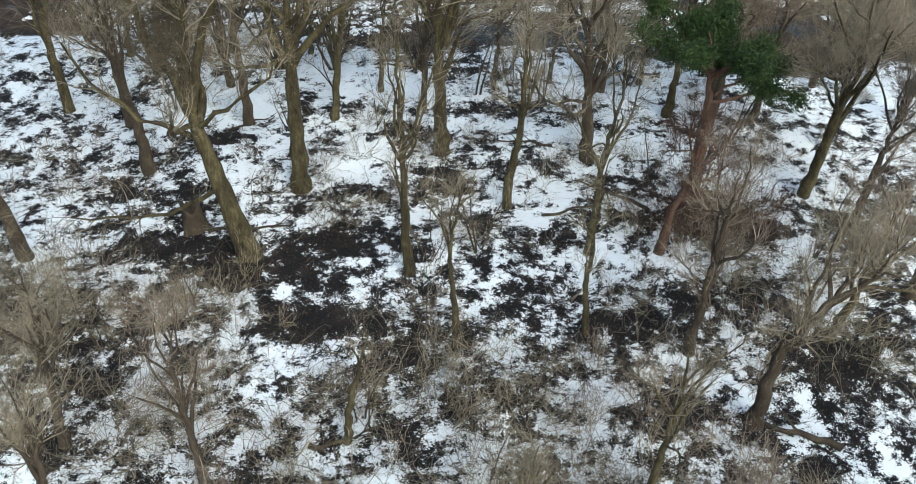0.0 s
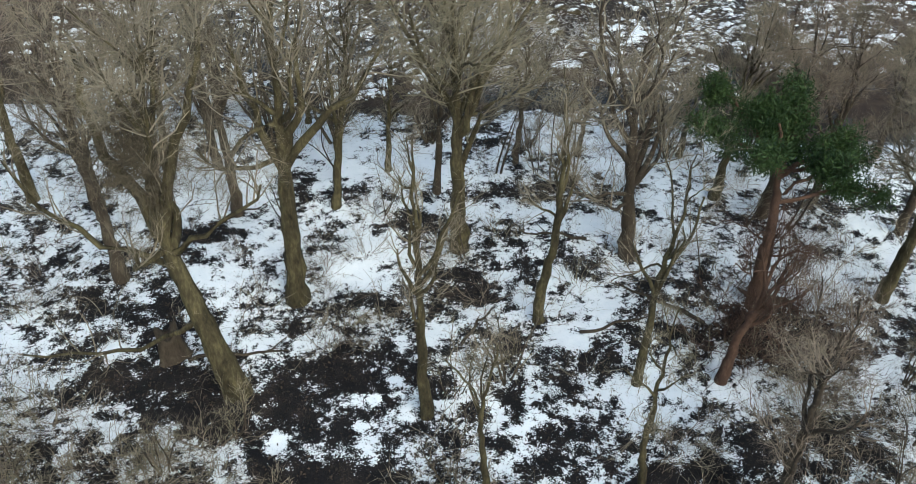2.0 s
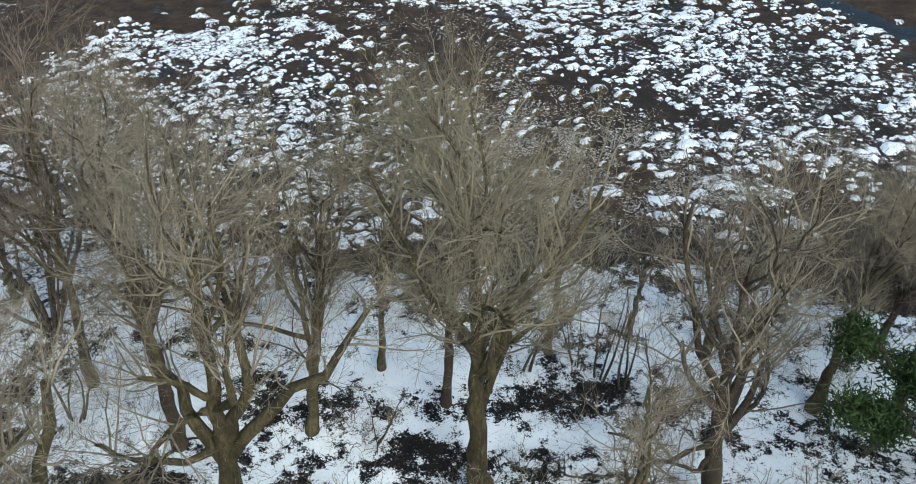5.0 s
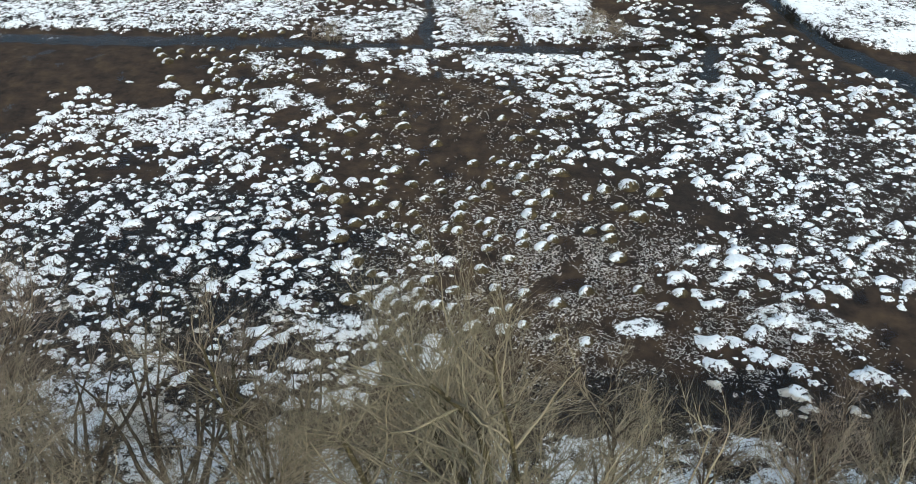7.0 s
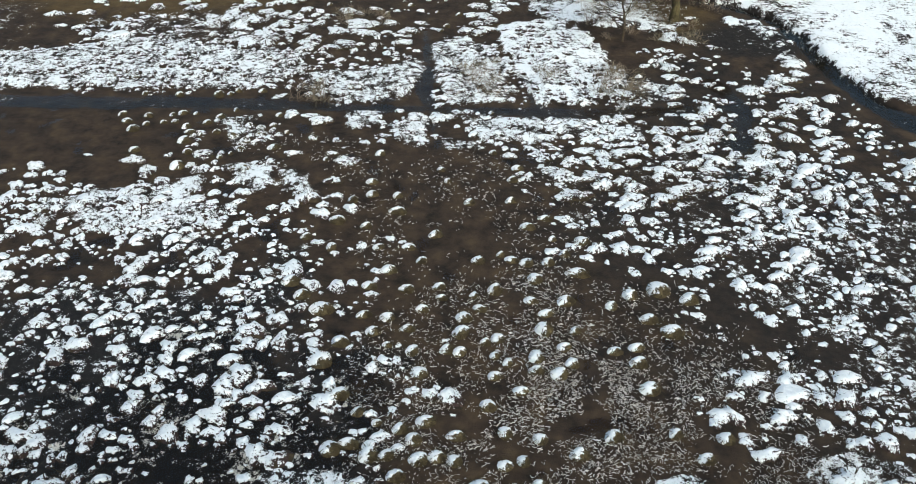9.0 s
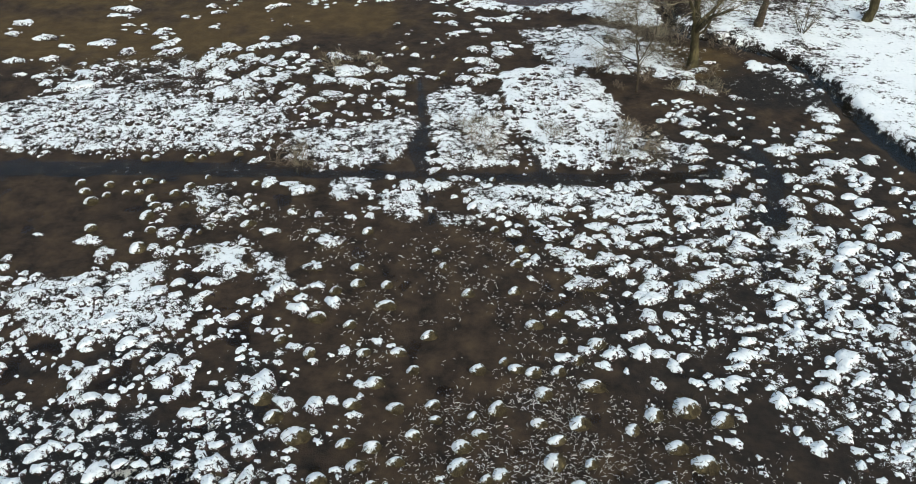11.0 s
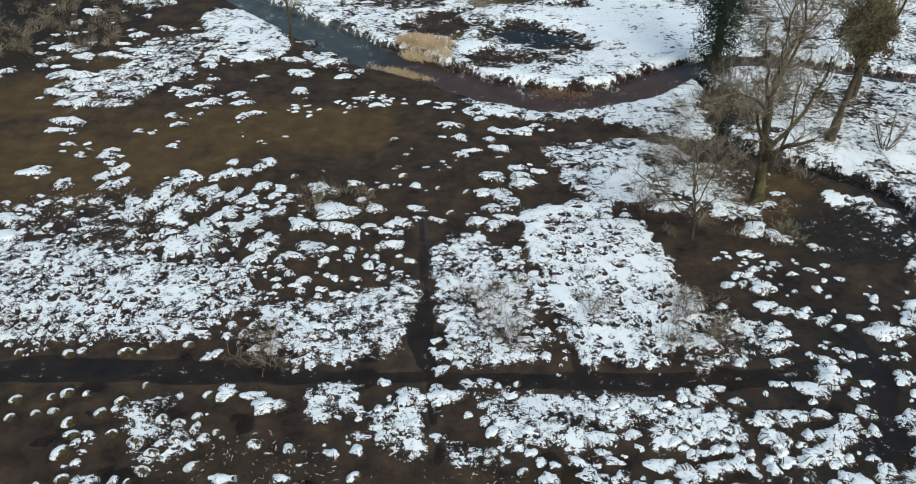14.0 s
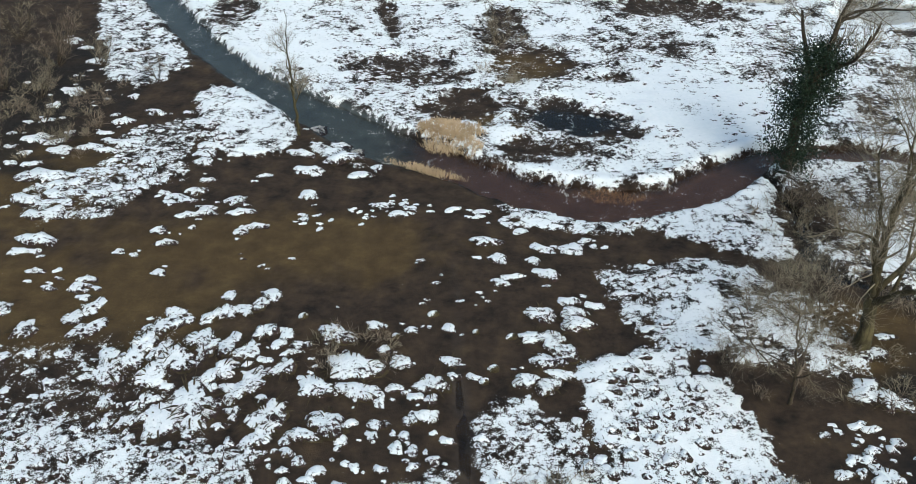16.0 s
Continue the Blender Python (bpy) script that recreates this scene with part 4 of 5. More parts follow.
RINGS_A = [
    (-10, 69.9, 0.17), (-19.8, 69.8, 0.13), (-18.7, 69.7, 0.19), (-8.5, 69.3, 0.19), (-12.4, 65.5, 0.19), (-11.9, 65.4, 0.19), (-11.8, 64.7, 0.17), (-9.5, 64.7, 0.2),
    (-12.9, 64.6, 0.24), (-12.3, 64.2, 0.2), (-12.4, 63.6, 0.22), (-12.4, 62, 0.15), (-11.8, 62, 0.21)]
ISLANDS = ISLANDS_A + ISLANDS_B + ISLANDS_C + ISLANDS_D + ISLANDS_E + ISLANDS_F + ISLANDS_G + ISLANDS_H + ISLANDS_I
CRESCENTS = OPEN_A + OPEN_B + OPEN_C + [(x, y + 0.55, r) for x, y, r in POOL_EDGE] + CRESCENTS_A + CRESCENTS_B + CRESCENTS_C

# fields of tussocks: cx, cy, rx, ry, turn, share kept, least and greatest radius, snow from the barest kind (0) to the fullest (1)
FIELDS = [
    (-13.5, 50.5, 9.5, 8.5, 0, 1.0, 0.14, 0.34, 0.75), (-16, 58.5, 7, 4, 0, 0.9, 0.16, 0.36, 0.75), (-8.6, 58, 2, 3, 0, 0.35, 0.22, 0.4, 0.65),
    (7.5, 60.5, 6.3, 6.4, 0, 0.72, 0.15, 0.37, 0.78), (14, 57, 9, 9, 0, 0.72, 0.15, 0.36, 0.78), (3.4, 63.4, 4, 2.6, 0, 0.8, 0.25, 0.45, 0.7), (10, 69.5, 5, 3.4, 0, 0.7, 0.2, 0.48, 0.7), (8, 72.4, 3.6, 2.0, 0, 0.45, 0.16, 0.4, 0.7), (8, 50, 4, 3, 0, 0.3, 0.25, 0.4, 0.5),
    (-0.4, 65.7, 4.2, 1.5, 0, 0.9, 0.22, 0.45, 0.75), (-6.4, 65.5, 2.4, 1.6, 0, 0.8, 0.22, 0.45, 0.7), (-12.5, 64, 3, 2.2, 0, 0.4, 0.24, 0.36, 0.15),
    (-3, 71, 2.1, 3.6, 0, 0.9, 0.22, 0.45, 0.65), (1.5, 72.5, 2.8, 5, 12, 0.5, 0.14, 0.28, 0.0), (-17, 71.5, 7.5, 3.2, 3, 0.7, 0.16, 0.3, 0.05), (-8.8, 70.8, 3.6, 2.8, 10, 0.9, 0.22, 0.5, 0.58),
    (-15, 75.7, 9, 2.6, 8, 0.7, 0.22, 0.50, 0.55), (-22, 80, 7, 2.6, 12, 0.15, 0.3, 0.6, 0.8), (-9, 73.2, 3.6, 1.5, 0, 0.7, 0.3, 0.7, 0.75), (0.5, 81.5, 4, 2.5, -20, 0.5, 0.3, 0.8, 0.9), (5, 79, 4, 2.6, -10, 0.45, 0.3, 0.7, 0.9),
    (-19.9, 86.8, 4.4, 1.5, 4, 0.6, 0.2, 0.5, 0.75), (-19, 92.6, 3.6, 2.6, -30, 0.3, 0.2, 0.42, 0.7), (-22, 90, 3, 2, -30, 0.25, 0.2, 0.5, 0.7), (-26, 96, 4, 7, 0, 0.05, 0.2, 0.4, 0.6), (-10.5, 90.2, 3.4, 0.8, -35, 0.6, 0.2, 0.45, 0.9), (-9.5, 85.9, 2.6, 0.8, 12, 0.7, 0.10, 0.2, 0.9),
    (-1.6, 84.9, 4.6, 0.7, -15, 0.8, 0.2, 0.45, 0.9), (4.5, 85.2, 3.5, 1.4, 0, 0.5, 0.2, 0.4, 0.9), (-5.8, 43.9, 2.6, 1.0, 0, 0.7, 0.25, 0.45, 0.6), (7.5, 45, 3.5, 1.6, 0, 0.4, 0.25, 0.4, 0.6),
    (3, 97, 8, 6, 0, 0.05, 0.06, 0.16, 0.3), (-9, 101, 6, 7, 20, 0.07, 0.07, 0.2, 0.4), (15, 84, 5, 8, 0, 0.06, 0.06, 0.18, 0.3), (12, 100, 9, 8, 0, 0.03, 0.08, 0.2, 0.3), (-20, 108, 6, 5, 0, 0.06, 0.1, 0.3, 0.5)]
rng = np.random.default_rng(7)
taken = {}


def room(x, y, r, apart=0.86):
    """Whether a tussock fits here; if it does, the place is taken."""
    cell = (int(x // 1.6), int(y // 1.6))
    for i in (-1, 0, 1):
        for j in (-1, 0, 1):
            for a, b, c in taken.get((cell[0] + i, cell[1] + j), ()):
                if (a - x) ** 2 + (b - y) ** 2 < (apart * (r + c)) ** 2:
                    return False
    taken.setdefault(cell, []).append((x, y, r))
    return True


def in_ellipse(rng, cx, cy, rx, ry, turn, count):
    a, b = 1.2 * rx * rng.uniform(-1, 1, count), 1.2 * ry * rng.uniform(-1, 1, count)
    c, s = math.cos(radians(turn)), math.sin(radians(turn))
    return cx + a * c - b * s, cy + a * s + b * c


singles = []
for places, sort in ((RINGS_A, "ring"), (CRESCENTS, "crescent"), (ISLANDS, "island")):
    singles += [(x, y, r * (0.84 if sort == "crescent" else 1), sort) for x, y, r in places if room(x, y, r, 0.55 if sort == "island" else 0.7)]
# the farthest of them go with the joined field
far_off = [s for s in singles if s[1] > 80 or s[2] < 0.13]
singles = [s for s in singles if not (s[1] > 80 or s[2] < 0.13)]
spread_out = [(x, y, 0.85 * r, 0.5 if sort == "island" else 0.3) for x, y, r, sort in far_off]
for cx, cy, rx, ry, turn, share, least, most, white in FIELDS:
    tries = int(rx * ry * 3.14 * share * 5.4 / (least + most) ** 1.6)
    px, py = in_ellipse(rng, cx, cy, rx, ry, turn, tries)
    inside = patch(px, py, cx, cy, rx, ry, turn) > rng.random(tries)
    clear = np.minimum(np.minimum(along(px, py, STREAM), along(px, py, SIDE_BROOK)), np.minimum.reduce([along(px, py, line) for line in CUTS])) > 0.0
    # they stand in clumps that touch and overlap, the clumps well apart
    clump = fbm(px, py, 1.0, 15, 3)
    inside &= clump > np.where(py < 60, 0.34, 0.38) + 0.12 * rng.random(tries)
    size = (least + (most - least) * rng.random(tries) ** 1.8) * (0.62 + 0.9 * smooth(0.42, 0.66, clump))
    # between the clumps set down one by one only small ones grow
    listed = (py > 60.5) & (py < 88) & (px > -20) & (px < 10.5)
    size = np.where(listed & (size > 0.24), 0.24, size)
    inside &= ~listed | (white < 0.25) | (rng.random(tries) < 0.55)
    for x, y, r, ok in zip(px, py, size, inside & clear):
        if ok and room(x, y, r, 0.70):
            spread_out.append((x, y, r, white))

# low sprigs between the tussocks
for x, y, r, white in list(spread_out):
    if rng.random() < 0.85:
        a, d = rng.random() * 6.28, r + rng.uniform(0.05, 0.45)
        small = rng.uniform(0.06, 0.16)
        if room(x + d * math.cos(a), y + d * math.sin(a), small, 0.75):
            spread_out.append((x + d * math.cos(a), y + d * math.sin(a), small, white))
by_snow = np.argsort(COVERS)
groups = "sedge tussocks in the bog"


def place(x, y, r, z, rng):
    return Matrix.Translation((x, y, z)) @ Euler((rng.normal() * 0.06, rng.normal() * 0.06, rng.normal() * 0.22)).to_matrix().to_4x4() @ Matrix.Diagonal((r * rng.uniform(0.85, 1.25), r * rng.uniform(0.8, 1.1), r * rng.uniform(0.75, 1.05), 1))


single_z = height([s[0] for s in singles], [s[1] for s in singles])
for (x, y, r, sort), z in zip(singles, single_z):
    ob = new("sedge_tussock")
    low = 0.58 if r < 0.5 else 0.42
    ob.matrix_world = place(x, y, r, max(z, -0.16) + 0.02, rng) @ Matrix.Diagonal((1.22, 1.16, low, 1) if sort == "island" else (1, 1, 0.95, 1))
    if sort == "island" and x < -11 and y > 71:  # drawn out by the wind
        ob.matrix_world = ob.matrix_world @ Euler((0, 0, -0.35)).to_matrix().to_4x4() @ Matrix.Diagonal((0.76, 1.25, 0.8, 1))
    label = {"ring": "brown sedge tussock with a ring of snow round it", "crescent": "brown sedge tussock with a crescent of snow, in bog water",
             "island": "broad heathery clump laden with ragged snow, in bog water"}[sort]
    tagged(ob, label, "tussock", groups)
    looks = {"ring": ring_looks, "crescent": crescent_looks, "island": island_looks}[sort]
    mound, blades, cap = looks[int(rng.integers(len(looks)))]
    part("mound", mound, ob)
    part("sedge_fringe", blades, ob, "tawny sedge blades")["kind"] = "stuff"
    part("snow_cap", cap, ob, "white snow broken by sedge")

heap, caps, covered = [], [], []
all_z = height([s[0] for s in spread_out], [s[1] for s in spread_out])
for (x, y, r, white), z in zip(spread_out, all_z):
    kind = by_snow[int(np.clip(white * 9 + rng.normal() * 2.0, 0, 9))]
    (mv, mf), (bv, bf), (sv, sf, sc) = (crumb_kinds if r < 0.18 else plain_kinds)[kind]
    m = np.array(place(x, y, r, max(z, -0.16), rng))
    # towards the stream the tussocks lie low and broad
    flat = float(smooth(72, 80, y))
    m[:3, 0] *= 1 + 0.35 * flat
    m[2, :3] *= 0.72 - 0.2 * flat
    heap += [(mv @ m[:3, :3].T + m[:3, 3], mf), (bv @ m[:3, :3].T + m[:3, 3], bf)]
    covered.append(sc)
    caps.append((sv @ m[:3, :3].T + m[:3, 3], sf))
many = tagged(new("tussock_field"), "dense field of sedge tussocks capped with snow", "tussocks", kind="stuff")
part("mounds", quick_mesh("mounds", *joined(heap), DARK_SEDGE), many)
part("snow_caps", cap_mesh("snow_caps", *joined(caps), np.concatenate(covered), BROKEN_CAP), many, "white snow caps")

# frosted dead stalks lying in the open water
def litter(name, label, zones, mat, length, width, lift, flat=True):
    rng = np.random.default_rng(len(name))
    lines = []
    for cx, cy, rx, ry, count in zones:
        x, y = in_ellipse(rng, cx, cy, rx, ry, 0, count)
        ok = (patch(x, y, cx, cy, rx, ry) > rng.random(count)) & (fbm(x, y, 0.9, 12, 3) > 0.32 + 0.2 * rng.random(count))
        x, y = x[ok], y[ok]
        th = rng.random(len(x)) * 6.28
        z = np.maximum(height(x, y), -0.06) + 0.012
        way = np.stack([np.cos(th), np.sin(th), 0 * th], -1)
        turn = np.stack([-np.sin(th), np.cos(th), 0 * th], -1)
        size = length * (0.5 + rng.random((len(x), 1)))
        a = np.stack([x, y, z], -1)
        # some stand, some lie
        rise = np.array([0, 0, 1.0]) * np.where(rng.random((len(x), 1)) < 0.12, np.maximum(size * 0.45, lift * 1.01), lift * rng.random((len(x), 1)))
        way = way * np.where(rise[:, 2:] > lift, 0.35, 1.0)
        lines.append(np.stack([a, a + way * size * 0.5 + turn * size * 0.28 * rng.normal(size=(len(x), 1)) + rise, a + way * size + rise * np.where(rise[:, 2:] > lift, 1.7, 0.3)], 1))
    lines = np.concatenate(lines)
    v, f = ribbons(lines, np.full(lines.shape[:2], width))
    return tagged(new(name, quick_mesh(name, v, f, mat)), label, "stalks", kind="stuff")


litter("fallen_stalks", "frosted dead stalks lying in shallow bog water",
       [(-3.5, 59.5, 5.0, 4.5, 3600), (-1.5, 50.5, 6.0, 6.0, 15000), (1.8, 48, 6, 4.2, 18000), (3.0, 52.5, 4.5, 3.2, 4600), (4.5, 45.8, 4.0, 1.6, 2600), (-9.5, 63.3, 3.0, 2.0, 700), (9, 45.5, 3, 2, 1200)], STALK, 0.10, 0.011, 0.03)

# ---- trees ----
def tufts(rng, at, count, reach, needle, width):
    """Needle tufts or leaf sprays about many points: one long-sided four-cornered blade a needle."""
    where = np.repeat(at, count, 0) + rng.normal(size=(len(at) * count, 3)) * reach
    way = unit(rng.normal(size=where.shape) + np.array([0, 0, 0.35]))
    side = unit(np.cross(way, rng.normal(size=where.shape))) * width
    long = needle * (0.6 + 0.8 * rng.random((len(where), 1)))
    v = np.stack([where - side * 0.5, where + way * long * 0.5 - side, where + way * long, where + way * long * 0.5 + side], 1).reshape(-1, 3)
    f = np.arange(len(where))[:, None] * 4 + [0, 1, 2, 3]
    return v, f


def resampled(points, count):
    """A line of (x, y, z) points, set out anew in even steps."""
    pts = np.array(points, float)
    s = np.concatenate([[0], np.cumsum(np.linalg.norm(np.diff(pts, axis=0), axis=1))])
    u = np.linspace(0, s[-1], count)
    return np.stack([np.interp(u, s, pts[:, k]) for k in range(3)], -1)


def tree_lines(seed, path, radius, limbs, limb_from, limb_long, spread, rise, density, fine=0.008, leaders=None):
    """Trunk, limbs and twigs of a bare tree, about its base at the origin. path: (x, y, z) of the trunk's middle line."""
    rng = np.random.default_rng(seed)
    line = resampled(path, 24)
    line[1:-1] = (line[:-2] + 2 * line[1:-1] + line[2:]) / 4
    line[1:, :2] += rng.normal(size=(23, 2)) * 0.03
    t = np.linspace(0, 1, 24)
    rad = radius * (1 - 0.88 * t ** 0.9) * (1 + 0.07 * rng.normal(size=24))
    rad[:3] *= [1.25, 1.1, 1.03]
    line[0, 2] -= 0.4
    trunk, trad = line[None], rad[None]
    # crooked limbs fork off all round, a few long thin ones reach out sideways
    most = round(limbs * 0.7)
    limb, lrad = sprout(rng, trunk, trad, most, limb_from, limb_long * 1.1, spread * 0.78, rise + 0.06, 9, radius * 0.40, 0.55)
    reach, rrad = sprout(rng, trunk, trad, limbs - most, limb_from * 0.85, limb_long * 0.8, 66, 0.05, 9, radius * 0.26, 0.8)
    limb, lrad = np.concatenate([limb, reach]), np.concatenate([lrad, rrad])
    # the trunk forks into leaders that rise beside it
    if leaders is None and radius > 0.14:
        fork, frad = sprout(rng, trunk[:, : 16], trad[:, : 16], 3, limb_from * 0.9, line[-1, 2] * 0.5, 27, 0.10, 9, radius * 0.6, 0.4)
        limb, lrad = np.concatenate([fork, limb]), np.concatenate([frad, lrad])
    for thick, *points in leaders or ():
        fork = resampled(points, 9)
        fork[1:] += rng.normal(size=(8, 3)) * 0.06
        limb, lrad = np.concatenate([fork[None], limb]), np.concatenate([thick * np.linspace(1, 0.3, 9)[None], lrad])
    bough, brad = sprout(rng, limb, lrad, int(8 * density), 0.35, limb_long * 0.5, 46, 0.10, 6, min(radius * 0.1, 0.03), 0.45)
    shoot, srad = sprout(rng, bough, brad, int(7 * density), 0.2, limb_long * 0.32, 44, 0.09, 4, 0.0065, 0.5)
    # fine shoots straight from the trunk and the limbs
    for wood, wide, count, long in ((trunk, trad, int(1.5 * limbs), 0.2), (limb, lrad, 4, 0.2)):
        more, mrad = sprout(rng, wood, wide, count, 0.25, limb_long * long, 48, 0.09, 4, 0.006, 0.5)
        shoot, srad = np.concatenate([shoot, more]), np.concatenate([srad, mrad])
    twig, wrad = sprout(rng, shoot, srad, int(9 * density), 0.1, limb_long * 0.16, 40, 0.07, 2, fine, 0.4)
    return (trunk, trad), (limb, lrad), (bough, brad), (shoot, srad), (twig, wrad)


def spikes(lines, width):
    """The finest twigs, each a sliver that runs to a point."""
    ahead = unit(lines[:, 1] - lines[:, 0])
    side = unit(np.cross(ahead, np.roll(ahead, 1, 0) + [0.3, 0.5, 0.2])) * width[:, :1]
    return np.stack([lines[:, 0] - side, lines[:, 0] + side, lines[:, 1]], 1).reshape(-1, 3), np.arange(len(lines) * 3).reshape(-1, 3)


def bare_tree(label, x, y, seed, path, radius, limbs, limb_from, limb_long, spread, rise, density, bark=BARK, twigs=TWIG, name="bare_tree", fine=0.0048, leaders=None):
    z = float(height(x, y)[0]) - 0.08
    tree = new(name)
    tree.matrix_world = Matrix.Translation((x, y, z))
    tagged(tree, label, "tree", "trees of the wood")
    trunk, limb, bough, shoot, twig = tree_lines(seed, path, radius, limbs, limb_from, limb_long, spread, rise, density, fine, leaders)
    part("trunk", quick_mesh("trunk", *tubes(*trunk, 10), bark), tree)
    for k in range(len(limb[0])):
        part("limb", quick_mesh("limb", *tubes(limb[0][k : k + 1], limb[1][k : k + 1], 6), bark), tree)
    crown = part("crown", quick_mesh("crown", *tubes(*bough, 3), twigs), tree)
    crown["kind"] = "stuff"
    part("spray", quick_mesh("spray", *ribbons(*shoot), twigs), crown, "thin bare shoots")["kind"] = "stuff"
    part("brush", quick_mesh("brush", *spikes(*twig), twigs, False), crown, "haze of fine bare twigs")["kind"] = "stuff"
    return tree, limb, bough


W = "leafless tree with mossy olive-brown bark on the snowy wood floor"
leaning, lean_limb, lean_bough = bare_tree("forked leaning tree with mossy olive bark above a dark hollow", -7.6, 24.6, 1, [(0, 0, 0), (-0.4, 0, 1.6), (-0.85, 0.1, 3.6), (-1.4, 0.2, 5.7), (-1.25, 0.3, 8.3), (-1.05, 0.4, 10.5)], 0.40, 15, 0.45, 3.6, 48, 0.08, 1.1, BARK, TWIG,
    leaders=[(0.20, (-1.35, 0.2, 5.5), (-2.1, 0.3, 7.4), (-2.66, 0.4, 9.3), (-2.65, 0.5, 10.6)), (0.20, (-1.35, 0.2, 5.5), (-0.8, 0.2, 7.45), (-0.2, 0.3, 9.2), (0.4, 0.4, 11.2)),
             (0.09, (-0.75, 0, 2.9), (-1.6, 0, 2.3), (-3.6, -0.1, 1.5), (-5.8, -0.2, 1.7)), (0.10, (-1.25, 0.1, 5.1), (0.5, 0.1, 6.3), (1.5, 0.1, 7.3)), (0.11, (-1.2, 0.2, 4.6), (-2.8, 0.1, 5.2), (-4.2, 0, 6.4), (-4.8, 0, 7.8))])
rng_c = np.random.default_rng(14)
clump = np.stack([rng_c.normal(-1.7, 0.55, 130), rng_c.normal(0.3, 0.5, 130), rng_c.normal(7.9, 0.55, 130)], -1)
part("twig_clump", quick_mesh("twig_clump", *tufts(rng_c, clump, 40, 0.26, 0.42, 0.007), DARK_TWIG, False), leaning, "dense clump of brown twigs")["kind"] = "stuff"
bare_tree("tall upright tree with mossy bark and forked crown", -6.6, 28.8, 2, [(0, 0, 0), (0, 0, 3), (0, 0, 5.4), (0.05, 0.1, 8.9), (0.1, 0.2, 10.3)], 0.36, 13, 0.5, 4.0, 46, 0.08, 1.2, BARK, TWIG,
    leaders=[(0.17, (0.05, 0, 5.2), (0.9, 0.1, 6.5), (2.4, 0.2, 7.9), (3, 0.3, 9)), (0.17, (0.0, 0, 5.6), (0.7, 0.1, 7.4), (0.7, 0.2, 9.2)), (0.17, (0, 0, 5.2), (-0.7, 0.2, 6.8), (-1.2, 0.3, 9))])
bare_tree("slender pale tree with thin crown over snow", -2.1, 24.0, 3, [(0, 0, 0), (-0.1, 0, 2.9), (-0.2, 0, 5.3), (-0.3, 0.2, 9)], 0.19, 7, 0.45, 2.2, 35, 0.10, 0.8, BARK, TWIG)
bare_tree("tall straight tree with yellowish spreading crown", -1.4, 31.9, 4, [(0, 0, 0), (-0.1, 0, 3), (-0.2, 0, 5.1), (-0.3, 0.1, 7.8), (-0.4, 0.3, 9.4)], 0.33, 17, 0.42, 4.9, 64, 0.04, 1.2, BARK, BIRCH_TWIG)
bare_tree("curved slender tree standing in clean snow", 1.3, 28.3, 5, [(0, 0, 0), (-0.1, 0, 1.0), (0.25, 0, 3.2), (0.3, 0, 5.5), (0.2, 0.2, 8)], 0.20, 7, 0.5, 2.2, 40, 0.08, 0.9, BARK, TWIG)
bare_tree("dark upright trunk with broad reddish crown", 4.5, 31.8, 6, [(0, 0, 0), (-0.3, 0, 3.3), (-0.5, 0, 5.6), (-0.4, 0.3, 8.0)], 0.30, 15, 0.3, 4.6, 54, 0.06, 1.05, DARK_BARK, TWIG)
bare_tree("pale thin tree forked like a Y over snow", 4.1, 25.6, 7, [(0, 0, 0), (0.05, 0, 2.1), (0.1, 0, 4.3), (0.4, 0.1, 6), (0.4, 0.2, 8)], 0.15, 6, 0.5, 2.4, 38, 0.06, 0.8, BARK, TWIG)
bare_tree("dark thin tree forked near the ground", 6.9, 20.8, 8, [(0, 0, 0), (0.05, 0, 2.1), (0.1, 0, 3.6), (0.2, 0.1, 6.5)], 0.18, 9, 0.35, 2.8, 46, 0.06, 1.0, DARK_BARK, RUST_TWIG)
bare_tree("low spreading dark tree with long crooked limbs", 8.3, 18.0, 9, [(0, 0, 0), (0.05, 0, 1.6), (0.2, 0.1, 3.2), (1.0, 0.2, 4.6), (2.2, 0.3, 5.6)], 0.26, 9, 0.35, 3.2, 48, 0.04, 1.0, DARK_BARK, TWIG)
bare_tree(W, -15.2, 24.0, 10, [(0, 0, 0), (-0.4, 0, 2.6), (-0.6, 0, 5), (-0.6, 0.2, 10)], 0.28, 13, 0.3, 3.8, 46, 0.08, 1.1, DARK_BARK, RUST_TWIG)
bare_tree("thin dark sapling over patchy snow", -0.3, 20.5, 11, [(0, 0, 0), (-0.2, 0, 2.3), (-0.3, 0, 4.1), (0, 0.1, 6)], 0.13, 6, 0.5, 1.8, 38, 0.06, 0.8, BARK, TWIG)
bare_tree("short crooked sapling in brown undergrowth", -3.2, 16.6, 12, [(0, 0, 0), (0.2, 0, 1.9), (0.7, 0, 4.2)], 0.14, 6, 0.45, 1.5, 42, 0.05, 0.8, BARK, TWIG)
bare_tree("thin tree with tan bushy twigs", 3.7, 21.5, 13, [(0, 0, 0), (-0.2, 0, 2.2), (-0.1, 0, 4.5), (0, 0.1, 6.5)], 0.12, 8, 0.25, 1.3, 45, 0.05, 0.9, BARK, BIRCH_TWIG)
